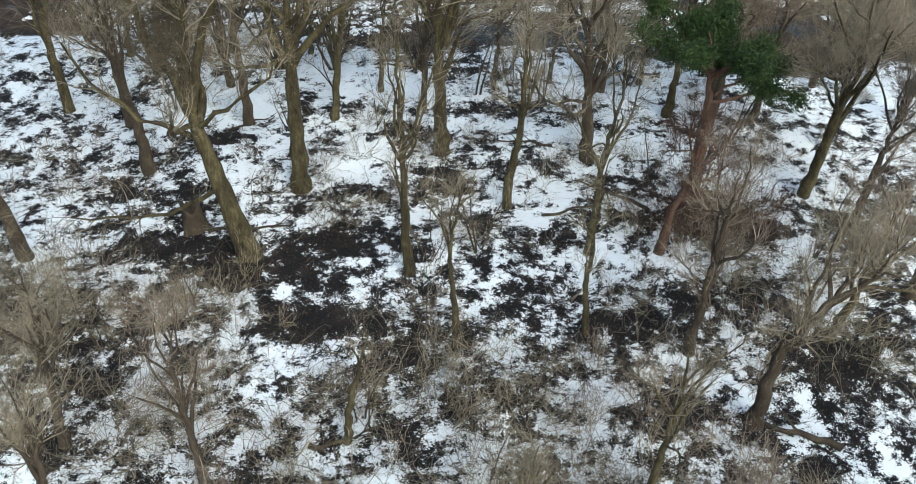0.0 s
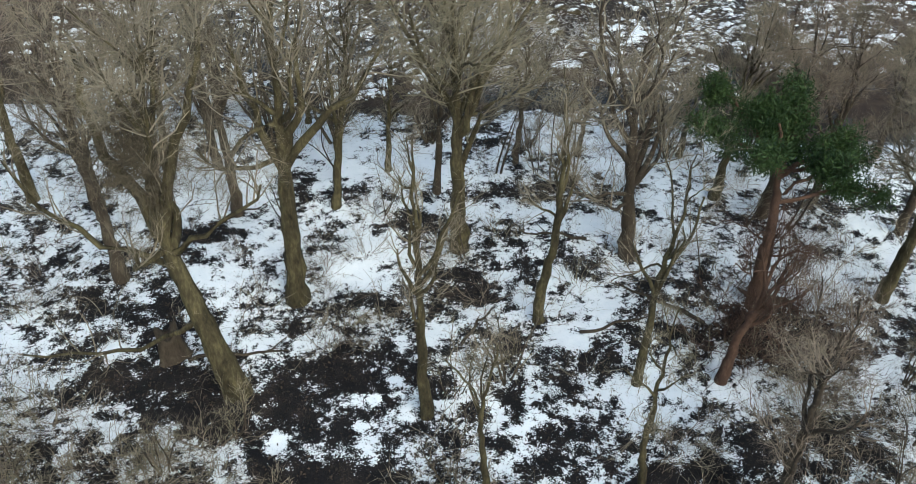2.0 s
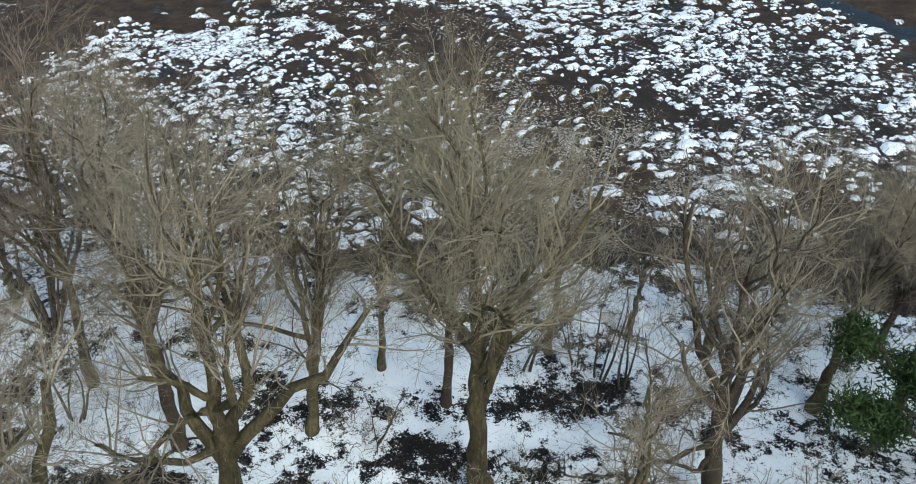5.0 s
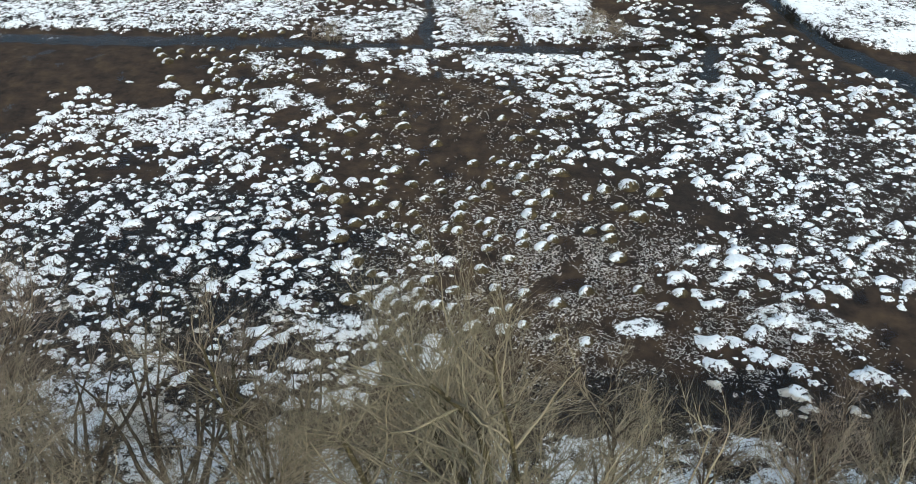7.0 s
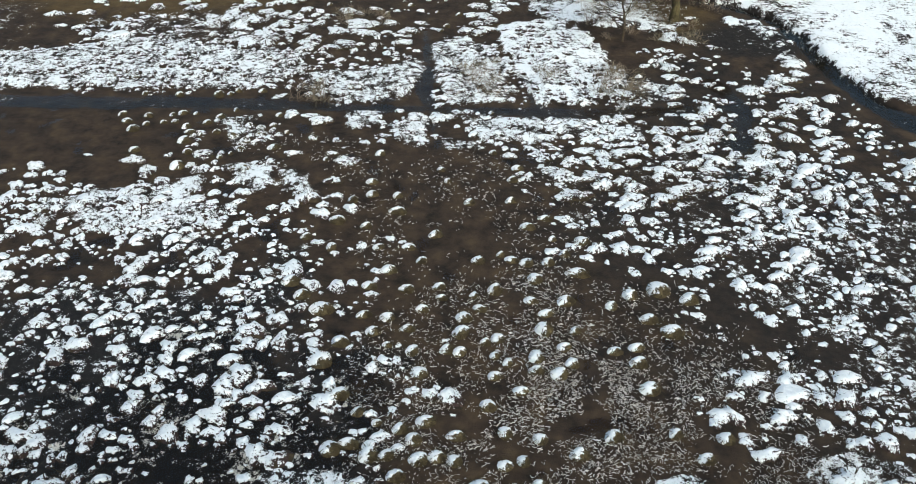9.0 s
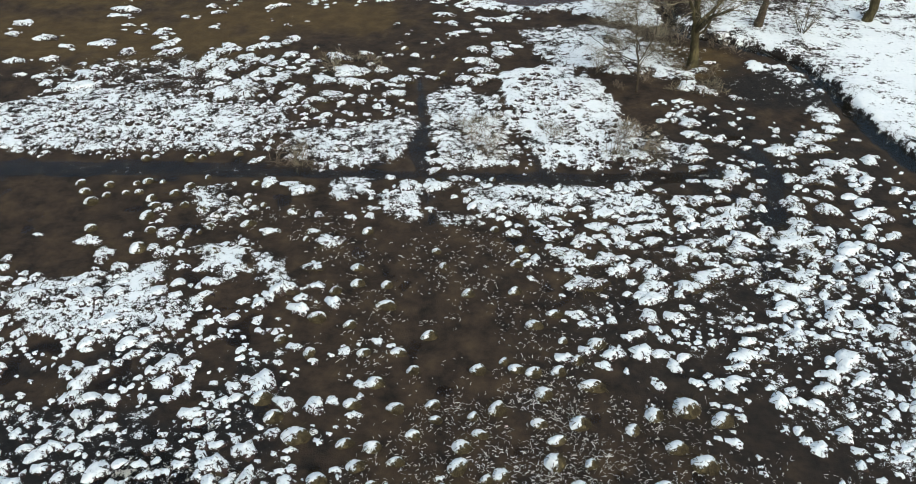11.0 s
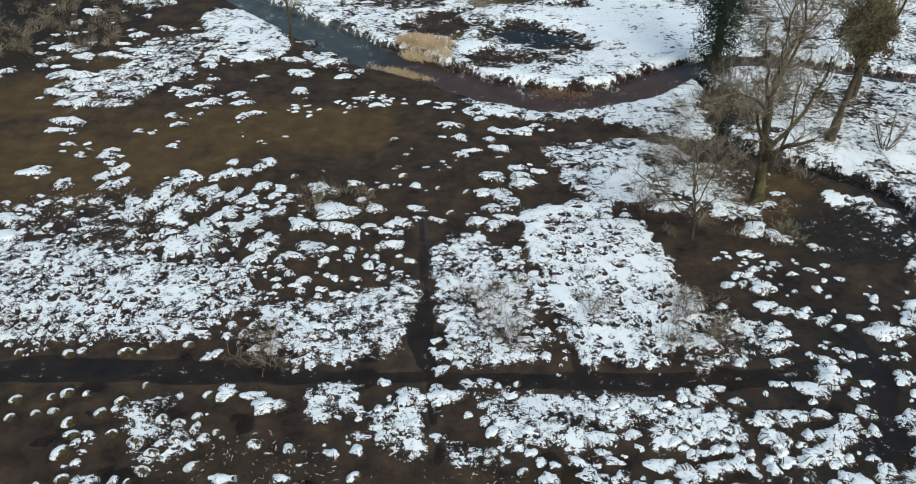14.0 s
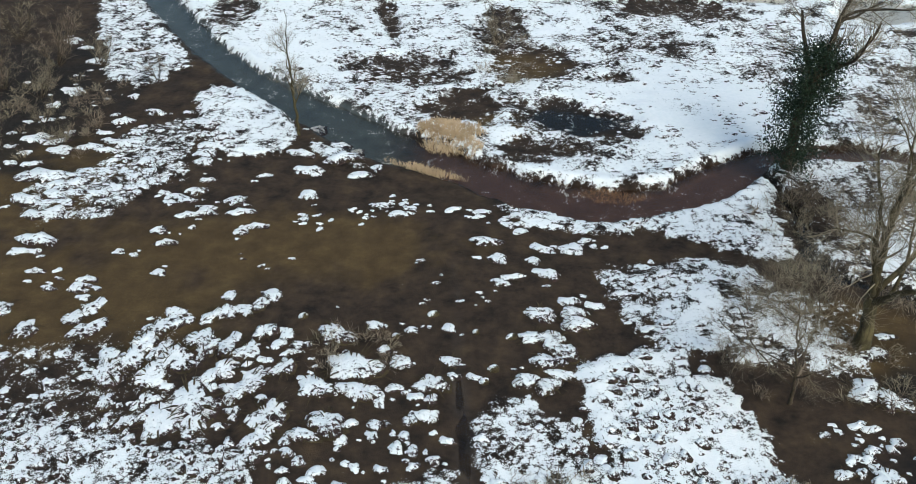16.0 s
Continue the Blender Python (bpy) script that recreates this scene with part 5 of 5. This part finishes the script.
for i, (x, y, h, r, dx) in enumerate([(-6.1, 34, 11, 0.18, 0.7), (-11.1, 36.4, 10.5, 0.19, -0.3), (-12.6, 29.5, 10, 0.24, -0.5), (-4.4, 36.5, 7.0, 0.14, 0.2), (0.6, 37.5, 7.5, 0.15, 0.3), (9.8, 34.5, 9.5, 0.22, 0.4), (12.8, 30, 10, 0.25, 0.6),
                                   (14.8, 24, 9.5, 0.24, 0.3), (13, 38, 7.5, 0.18, 0.2), (-17.5, 34, 11, 0.24, -0.3), (-20, 30, 10, 0.26, -0.3), (5.6, 37.8, 7.0, 0.17, -0.2), (-16.5, 39, 6.5, 0.15, 0.2), (18.5, 36, 8.5, 0.2, 0.3), (-24, 37, 8, 0.2, 0.0), (11.3, 21.5, 7.0, 0.18, 0.8), (-9.5, 12.5, 6.5, 0.2, 0.3), (-5.0, 11.0, 6.0, 0.16, 0.3), (1.5, 12.0, 6.0, 0.16, -0.3), (5.5, 11.0, 6.5, 0.2, 0.3), (-13.5, 17, 6.5, 0.2, -0.2), (11.5, 13, 6.5, 0.2, 0.2), (-10.8, 16.0, 7.5, 0.16, 0.3), (-6.6, 14.8, 7, 0.15, -0.2), (4.8, 15.0, 7, 0.14, 0.3), (13.8, 27.5, 8.6, 0.18, 0.3), (-14.6, 20.2, 8, 0.18, -0.2), (-12.8, 35.6, 12.2, 0.17, 0.3), (-2.4, 35.2, 10.8, 0.16, 0.2), (3.2, 38.4, 5.0, 0.13, 0.2), (7.4, 38.8, 5.0, 0.14, 0.3), (10.6, 37.6, 6.0, 0.16, 0.2), (15.5, 39, 6.0, 0.17, 0.2), (-8.2, 40.4, 5.6, 0.14, 0.2), (-9.6, 33.4, 12.5, 0.22, -0.3), (-14.5, 33.0, 10, 0.24, -0.4), (8.2, 35.4, 9, 0.2, 0.3), (12.0, 35.6, 8.5, 0.18, 0.3), (14.6, 33.6, 9, 0.2, 0.2)]):
    bare_tree(W if i % 2 else "slender leafless tree with dark bark at the bog's edge", x, y, 20 + i, [(0, 0, 0), (dx * 0.5, 0, h * 0.3), (dx, 0, h * 0.55), (dx * 0.8, 0.2, h * 0.78)], r, 11 if h > 10 else 8, 0.38, h * 0.34, 46, 0.08, 1.3 if x > 8 else 1.05 if h > 10 else 0.9, DARK_BARK if i % 3 else BARK, (TWIG, RUST_TWIG)[i % 2])

# willows at the bog's edge: many stems from one stool
def willow(label, x, y, seed, stems, tall, lean, twigs):
    z = float(height(x, y)[0]) - 0.05
    rng = np.random.default_rng(seed)
    ob = tagged(new("willow_bush"), label, "bush", "bushes at the wood's edge")
    ob.matrix_world = Matrix.Translation((x, y, z))
    th = rng.random(stems) * 6.28
    way = unit(np.stack([np.cos(th) * lean, np.sin(th) * lean, np.ones(stems)], -1) + 0.15 * rng.normal(size=(stems, 3)))
    pts = [np.stack([np.cos(th), np.sin(th), 0 * th], -1) * 0.25 * rng.random((stems, 1))]
    long = tall * (0.6 + 0.5 * rng.random(stems))
    for j in range(7):
        way = unit(way + np.array([0, 0, 0.08]) + 0.10 * rng.normal(size=way.shape))
        pts.append(pts[-1] + way * (long / 7)[:, None])
    lines, rad = np.stack(pts, 1), (0.012 * tall) * np.linspace(1, 0.25, 8) * (0.6 + 0.6 * rng.random((stems, 1)))
    shoot, srad = sprout(rng, lines, rad, 11, 0.15, tall * 0.25, 40, 0.05, 4, 0.009, 0.6)
    twig, wrad = sprout(rng, shoot, srad, 9, 0.1, tall * 0.13, 42, 0.04, 2, 0.005, 0.4)
    for k in range(stems):
        part("stem", quick_mesh("stem", *tubes(lines[k : k + 1], rad[k : k + 1], 5), DARK_BARK), ob)
    part("brush", quick_mesh("brush", *joined([ribbons(shoot, srad), ribbons(twig, wrad)]), twigs), ob)["kind"] = "stuff"


for i, (x, y, tall, stems) in enumerate([(-9.3, 38.6, 6.6, 14), (-12.2, 39.6, 6.2, 12), (-6.8, 38.9, 5.4, 12), (-14.8, 37.8, 6.5, 12), (-3.0, 39.0, 3.8, 10), (1.2, 38.8, 2.2, 10), (6.8, 38.6, 2.6, 11), (10.5, 39.4, 2.6, 10), (-19, 40.5, 4.5, 10)]):
    willow("multi-stemmed bare willow at the bog's edge", x, y, 60 + i, stems, tall, 0.28, (DARK_TWIG, RUST_TWIG)[i % 2])


# undergrowth of the wood: bare brown brushwood
def brush_lines(seed, tall, stems):
    """Stems and side shoots of a tangle about the origin, as corners and faces."""
    rng = np.random.default_rng(seed)
    th = rng.random(stems) * 6.28
    start = np.stack([np.cos(th), np.sin(th), 0 * th], -1) * tall * 0.5 * rng.random((stems, 1))
    way = unit(np.stack([np.cos(th) * 0.7, np.sin(th) * 0.7, np.ones(stems)], -1) + 0.35 * rng.normal(size=(stems, 3)))
    pts = [start]
    for j in range(4):
        way = unit(way + 0.3 * rng.normal(size=way.shape) + np.array([0, 0, -0.08]))
        pts.append(pts[-1] + way * tall / 4)
    lines, rad = np.stack(pts, 1), np.full((stems, 5), 0.009)
    shoot, srad = sprout(rng, lines, rad, 6, 0.1, tall * 0.5, 50, 0.02, 3, 0.006, 0.6)
    return joined([ribbons(lines, rad), ribbons(shoot, srad)])


def brushwood(x, y, seed, tall, stems, twigs, name="brushwood"):
    ob = new(name, quick_mesh("brushwood", *brush_lines(seed, tall, stems), twigs))
    ob.matrix_world = Matrix.Translation((x, y, float(height(x, y)[0]) - 0.03))
    return tagged(ob, "tangle of bare brown brushwood on patchy snow", "bush", "brushwood on the wood floor")


rng = np.random.default_rng(23)
for cx, cy, rx, ry, count, tall in [(-11.5, 19.2, 4.5, 4, 56, 1.3), (-9.5, 21.6, 3.8, 1.4, 14, 1.0), (8.5, 24, 4, 3, 18, 1.1), (-3, 16.5, 4, 3, 28, 1.2), (1.8, 18.6, 3, 2.4, 20, 1.3), (4.8, 16.4, 5, 2.6, 34, 1.3), (11, 22, 3.5, 5, 14, 1.2), (-8, 31, 8, 5, 14, 0.9), (4, 33, 8, 5, 16, 0.9), (-3, 28, 4, 4, 10, 0.8), (-10, 40, 6, 2, 12, 1.2), (3, 40.5, 7, 1.6, 14, 1.2), (-18, 30, 5, 8, 8, 1.2), (14, 33, 4, 6, 8, 1.2)]:
    for k in range(count):
        brushwood(cx + rx * rng.uniform(-1, 1), cy + ry * rng.uniform(-1, 1), int(rng.integers(1e6)), tall * rng.uniform(0.6, 1.3), int(rng.integers(14, 26)), (TWIG, RUST_TWIG, BIRCH_TWIG)[int(rng.integers(3))])

for cx, cy, rx, ry, count in [(4.2, 70.8, 1.3, 1.6, 22), (-2.6, 70.4, 1.2, 2.0, 14), (0.9, 71.2, 0.5, 0.5, 4), (-9, 77.5, 1.8, 1.0, 8), (-9.5, 68.8, 1.5, 0.8, 8), (-27, 93.5, 4.5, 4.5, 70), (6.4, 77.3, 2.6, 2.0, 14), (8.4, 86, 2.4, 2, 16), (8.4, 81.6, 2.2, 1.6, 10), (6.2, 79.6, 1.6, 1.2, 4), (-3.6, 101, 1.5, 3, 18)]:
    for k in range(count):
        tagged(brushwood(cx + rx * rng.uniform(-1, 1), cy + ry * rng.uniform(-1, 1), int(rng.integers(1e6)), rng.uniform(0.35, 0.6), int(rng.integers(14, 22)), (RUST_TWIG, TWIG)[k % 2], "heather_clump"), "low clump of brown heather twigs in the bog", "bush", "heather in the bog")

for k in range(24):
    tagged(brushwood(9.1 + 2.3 * rng.uniform(-1, 1), 27.9 + 1.8 * rng.uniform(-1, 1), int(rng.integers(1e6)), rng.uniform(0.9, 2.0), int(rng.integers(14, 24)), RED_TWIG), "rusty brown tangle of dead brushwood below the pine")
seedlings = []
for k in range(110):
    x, y = rng.uniform(-17, 14), rng.uniform(13.5, 41)
    v, f = brush_lines(int(rng.integers(1e6)), rng.uniform(0.7, 1.7), int(rng.integers(5, 12)))
    seedlings.append((v + [x, y, float(height(x, y)[0]) - 0.03], f))
tagged(new("seedlings", quick_mesh("seedlings", *joined(seedlings), TWIG)), "thin bare seedlings standing in snow and litter", "seedlings", kind="stuff")
for k in range(26):
    willow("young bare saplings growing in a thin clump", rng.uniform(-15, 13), rng.uniform(14.5, 38), int(rng.integers(1e6)), int(rng.integers(2, 5)), rng.uniform(2.2, 4.0), 0.22, (TWIG, BIRCH_TWIG)[k % 2])

# dead leaves and bramble leaves in the hollows
rng = np.random.default_rng(29)
lx, ly = rng.uniform(-17, 14, 60000), rng.uniform(13, 42, 60000)
bare_here = plan(lx, ly)[0] + rng.normal(size=60000) * 0.2 < 0.36
lx, ly = lx[bare_here], ly[bare_here]
lz = height(lx, ly) + 0.03 + 0.12 * rng.random(len(lx)) ** 2
lv, lf = tufts(rng, np.stack([lx, ly, lz], -1), 1, 0.02, 0.10, 0.035)
tagged(new("dead_leaves", quick_mesh("dead_leaves", lv, lf, LEAF, False)), "dark dead leaves lying in hollows of the wood floor", "leaves", kind="stuff")

# a dark rotten stump in the snow
def stump(x, y, tall, wide, seed):
    rng = np.random.default_rng(seed)
    th, lv = np.meshgrid(np.arange(14) * 2 * np.pi / 14, np.linspace(0, 1, 6))
    flute = 1 + 0.16 * np.sin(3 * th + 1) + 0.10 * np.sin(5 * th) + 0.05 * rng.normal(size=th.shape)
    r = wide * (0.72 + 0.55 * (1 - lv) ** 2.5) * flute
    z = tall * lv * (1 + 0.22 * np.sin(2 * th + 0.6) * lv)
    v = np.stack([r * np.cos(th) - 0.10 * z, r * np.sin(th), z], -1).reshape(-1, 3)
    i, j = np.meshgrid(np.arange(5), np.arange(14), indexing="ij")
    f = np.stack([i * 14 + j, i * 14 + (j + 1) % 14, (i + 1) * 14 + (j + 1) % 14, (i + 1) * 14 + j], -1).reshape(-1, 4)
    # the hollow top
    inner = v[-14:] * [0.7, 0.7, 1] - [0, 0, 0.12 * tall]
    k = np.arange(14)
    f2 = np.stack([70 + k, 70 + (k + 1) % 14, 84 + (k + 1) % 14, 84 + k], -1)
    f3 = np.stack([84 + np.arange(0, 6), 85 + np.arange(0, 6), 96 - np.arange(0, 6), 97 - np.arange(0, 6)], -1)
    ob = new("tree_stump", quick_mesh("tree_stump", np.concatenate([v, inner]), np.concatenate([f, f2, f3]), DARK_BARK))
    ob.location = (x, y, float(height(x, y)[0]) - 0.1)
    return tagged(ob, "dark rotten tree stump standing in snow", "stump")


stump(-9.9, 26.0, 1.15, 0.42, 31)

# boughs fallen on the wood floor
for k, (x, y, turn, long, r) in enumerate([(9.6, 29.5, 165, 1.6, 0.16), (2.6, 27.6, 20, 2.6, 0.06), (-9.4, 25.8, 10, 3.0, 0.07), (5.9, 18.6, 130, 2.2, 0.08), (-1.2, 27, 60, 2.0, 0.06), (-4.2, 16.2, 25, 1.8, 0.09), (3.0, 32.6, 175, 2.4, 0.06), (-10.5, 32.5, 40, 2.2, 0.06), (6.6, 28.4, 150, 3.0, 0.08), (10.6, 17.2, 160, 2.6, 0.12)]):
    rng_b = np.random.default_rng(400 + k)
    u = np.linspace(0, long, 8)
    line = np.stack([x + u * math.cos(radians(turn)), y + u * math.sin(radians(turn)), 0 * u], -1)
    line[:, :2] += rng_b.normal(size=(8, 2)) * 0.07
    line[:, 2] = height(line[:, 0], line[:, 1]) + r * 0.7 + 0.03
    rad = (r * np.linspace(1, 0.4, 8))[None]
    side, side_r = sprout(rng_b, line[None], rad, 5, 0.2, long * 0.35, 45, 0.05, 5, r * 0.4)
    ob = tagged(new("fallen_bough"), "dark fallen bough lying on snow and leaf litter", "branch", "boughs on the wood floor")
    ob.location = (x, y, line[0, 2])
    shift = -np.array([x, y, line[0, 2]])
    part("bough", quick_mesh("bough", *tubes(line[None] + shift, rad, 7), DARK_BARK), ob)
    for j in range(len(side)):
        part("side_shoot", quick_mesh("side_shoot", *tubes(side[j : j + 1] + shift, side_r[j : j + 1], 4), DARK_BARK), ob)


# ---- the pine: rusty trunk, dark green crown of needle tufts ----
bare_tree("crooked bare tree with rusty brown bark", 6.6, 25.7, 89, [(0, 0, 0), (0.1, 0, 1.6), (0.5, 0, 3.2), (0.8, 0.3, 5.0)], 0.20, 8, 0.45, 2.2, 52, 0.06, 1.0, RED_BARK, RED_TWIG)
pine, plimb, pbough = bare_tree("pine with rusty trunk and dark green needle crown", 8.4, 29.4, 90, [(0, 0, 0), (-0.1, 0, 2.0), (-0.15, 0, 3.8), (-0.3, 0.1, 5.4), (-0.6, 0.2, 6.8)], 0.30, 5, 0.7, 1.3, 80, 0.03, 0.8, RED_BARK, RED_TWIG, "pine_tree",
    leaders=[(0.10, (-0.3, 0.1, 5.2), (-1.6, 0, 6.2), (-3.0, -0.2, 7.1)), (0.09, (-0.4, 0.1, 5.6), (-1.4, 1.0, 6.6), (-2.3, 1.7, 7.2)), (0.09, (-0.3, 0.1, 5.4), (-0.9, -1.0, 6.4), (-1.7, -1.8, 6.9)), (0.09, (-0.4, 0.1, 5.8), (0.1, 1.0, 6.6), (0.2, 1.9, 7.1)),
             (0.10, (-0.3, 0.1, 5.0), (0.7, 0, 6.0), (1.7, 0.2, 6.5)), (0.08, (-0.3, 0.1, 5.2), (0.4, -0.9, 6.2), (0.7, -1.6, 6.7)), (0.08, (-0.2, 0, 4.2), (1.2, 0.1, 4.6), (2.3, 0.1, 4.9), (3.2, 0.1, 4.3)), (0.07, (-0.2, 0, 4.4), (1.4, 0.7, 5.0), (2.5, 0.9, 5.3)),
             (0.04, (-0.1, 0, 2.2), (0.9, -0.3, 2.6), (1.8, -0.4, 2.4)), (0.04, (-0.1, 0, 2.8), (-1.2, 0.2, 3.3), (-2, 0.3, 3.2)), (0.04, (-0.1, 0, 3.1), (0.6, 0.9, 3.6), (1.0, 1.6, 3.5)), (0.04, (-0.1, 0, 3.3), (-0.7, -0.9, 3.6), (-1.2, -1.6, 3.4))])
rng_p = np.random.default_rng(91)
ends = np.concatenate([pbough[0][:, 2:].reshape(-1, 3), plimb[0][:, 4:].reshape(-1, 3)])
ends = ends[(ends[:, 2] > np.where(ends[:, 0] > 1.2, 3.8, 4.7)) & (np.hypot(ends[:, 0], ends[:, 1]) > 0.5)]
part("needles", quick_mesh("needles", *tufts(rng_p, ends, 95, 0.19, 0.16, 0.020), NEEDLE, False), pine, "dark green needles")

# ---- trees by the stream ----
oak = "leafless spreading oak with pale grey-olive bark beside dark water"
bare_tree(oak, 8.0, 78.4, 70, [(0, 0, 0), (-0.2, 0, 2.3), (-0.4, 0, 4.2), (-0.2, 0.3, 6.0), (0.2, 0.4, 7)], 0.27, 14, 0.22, 4.3, 62, 0.05, 1.15, BARK, TWIG, "oak_tree")
bare_tree("small bushy bare tree with grey twigs on snow", 4.9, 75.6, 71, [(0, 0, 0), (-0.1, 0, 1.4), (-0.4, 0, 3), (-0.5, 0.2, 4.2)], 0.075, 14, 0.15, 2.4, 72, 0.03, 1.3, DARK_BARK, TWIG)
bare_tree("slender bare birch leaning over the stream bank", -13.3, 92.3, 72, [(0, 0, 0), (-0.1, 0, 2.1), (-0.2, 0, 4.3), (-0.1, 0.1, 6)], 0.08, 9, 0.12, 1.5, 28, 0.07, 1.0, BARK, TWIG, "birch_tree")
ivy_tree, ilimb, ibough = bare_tree("bare tree whose trunk is wrapped in dark green ivy", 8.4, 89.8, 73, [(0, 0, 0), (0.0, 0, 2.8), (0.6, 0.1, 5.7), (1.2, 0.2, 9)], 0.28, 10, 0.5, 3.0, 55, 0.05, 1.1, DARK_BARK, TWIG, "ivy_clad_tree")
rng_i = np.random.default_rng(74)
hi = rng_i.random(260) * 5.6 + 0.2
core = np.stack([np.interp(hi, [0, 2.8, 5.7], [0, 0.0, 0.6]), 0 * hi, hi], -1) + rng_i.normal(size=(260, 3)) * [0.5, 0.45, 0.1]
part("ivy", quick_mesh("ivy", *tufts(rng_i, core, 64, 0.22, 0.085, 0.035), IVY, False), ivy_tree, "dark green ivy leaves")
lich, llimb, lbough = bare_tree("crooked tree thick with olive-brown foliage by the brook", 12.3, 83.2, 75, [(0, 0, 0), (0.1, 0, 1.5), (0.4, 0.1, 3.2), (0.6, 0.2, 6)], 0.22, 10, 0.3, 2.2, 50, 0.05, 0.9, DARK_BARK, TWIG)
ends = lbough[0][:, 2:].reshape(-1, 3)
ends = ends[(ends[:, 2] > 2.0)]
part("foliage", quick_mesh("foliage", *tufts(np.random.default_rng(76), ends, 40, 0.18, 0.12, 0.03), OLIVE_LEAF, False), lich, "olive-brown leaves")
bare_tree("stout bare tree with mossy bark in the snow meadow", 18.5, 84.5, 77, [(0, 0, 0), (0.3, 0, 2), (0.6, 0, 4), (0.6, 0.2, 8)], 0.28, 10, 0.3, 3.0, 45, 0.06, 1.0, BARK, TWIG)
bare_tree("bare tree in the snow meadow", 14.6, 87.5, 78, [(0, 0, 0), (0.1, 0, 2), (0.1, 0, 4), (0.2, 0.2, 8)], 0.2, 10, 0.25, 2.6, 40, 0.06, 1.0, DARK_BARK, TWIG)
for i, (x, y, tall, stems) in enumerate([(-3.9, 103.6, 2.2, 14), (8.3, 87.2, 2.0, 16), (6.9, 81, 1.4, 7), (4.7, 80.1, 1.3, 8), (-26.8, 95.5, 2.4, 12), (-27.5, 99.5, 2.6, 12), (-31, 103, 2.8, 12), (-21.8, 98.2, 1.5, 9), (14.4, 82.4, 2.0, 10), (9.2, 84.6, 1.6, 12), (7.6, 85.6, 1.4, 12), (9.6, 80.6, 1.2, 10), (6.6, 82.2, 1.0, 6), (3.4, 77.4, 1.2, 10), (-24, 91, 1.6, 10), (-29.5, 92, 2.2, 10), (-25.2, 99.8, 2.0, 12), (-29, 96.5, 2.4, 12), (-25.6, 93, 1.6, 12), (-28.2, 102.5, 2.4, 12), (-27, 90.5, 1.6, 10), (-30.5, 99, 2.4, 12)]):
    willow("low bare bush with brown twigs on the bank", x, y, 160 + i, stems, tall, 0.6, (TWIG, RUST_TWIG)[i % 2])

# ---- pale reeds and bars of dead leaves at the stream ----
def reeds(name, label, cx, cy, rx, ry, count, tall, turn=0.0, mat=REED):
    rng = np.random.default_rng(count)
    x, y = in_ellipse(rng, cx, cy, rx, ry, turn, count)
    ok = patch(x, y, cx, cy, rx, ry, turn) > 0.2 + 0.8 * rng.random(count)
    x, y = x[ok], y[ok]
    z = np.maximum(height(x, y), -0.08)
    foot = np.stack([x, y, z], -1)
    way = unit(np.stack([0.35 * rng.normal(size=len(x)), 0.35 * rng.normal(size=len(x)), np.ones(len(x))], -1))
    long = tall * (0.5 + 0.7 * rng.random((len(x), 1)))
    droop = np.array([0, 0, -0.25]) * long
    lines = np.stack([foot, foot + way * long * 0.6, foot + way * long + droop], 1)
    v, f = tubes(lines, np.full((len(x), 3), 0.013) * [1, 0.9, 0.4], 3)
    tagged(new(name, quick_mesh(name, v, f, mat)), label, "reeds", kind="stuff")


reeds("reed_bed", "bed of pale straw-coloured reeds beside the stream", -6.3, 92.3, 1.6, 1.7, 5200, 0.32, 20)
reeds("reed_fringe", "fringe of pale dead reeds along the stream bank", -7.1, 89.3, 2.3, 0.42, 2000, 0.3, -25)
reeds("leaf_bar", "low bar of orange dead stems in the shallow stream", 0.8, 87.6, 1.6, 0.5, 1100, 0.10, -6, LEAF_BED)
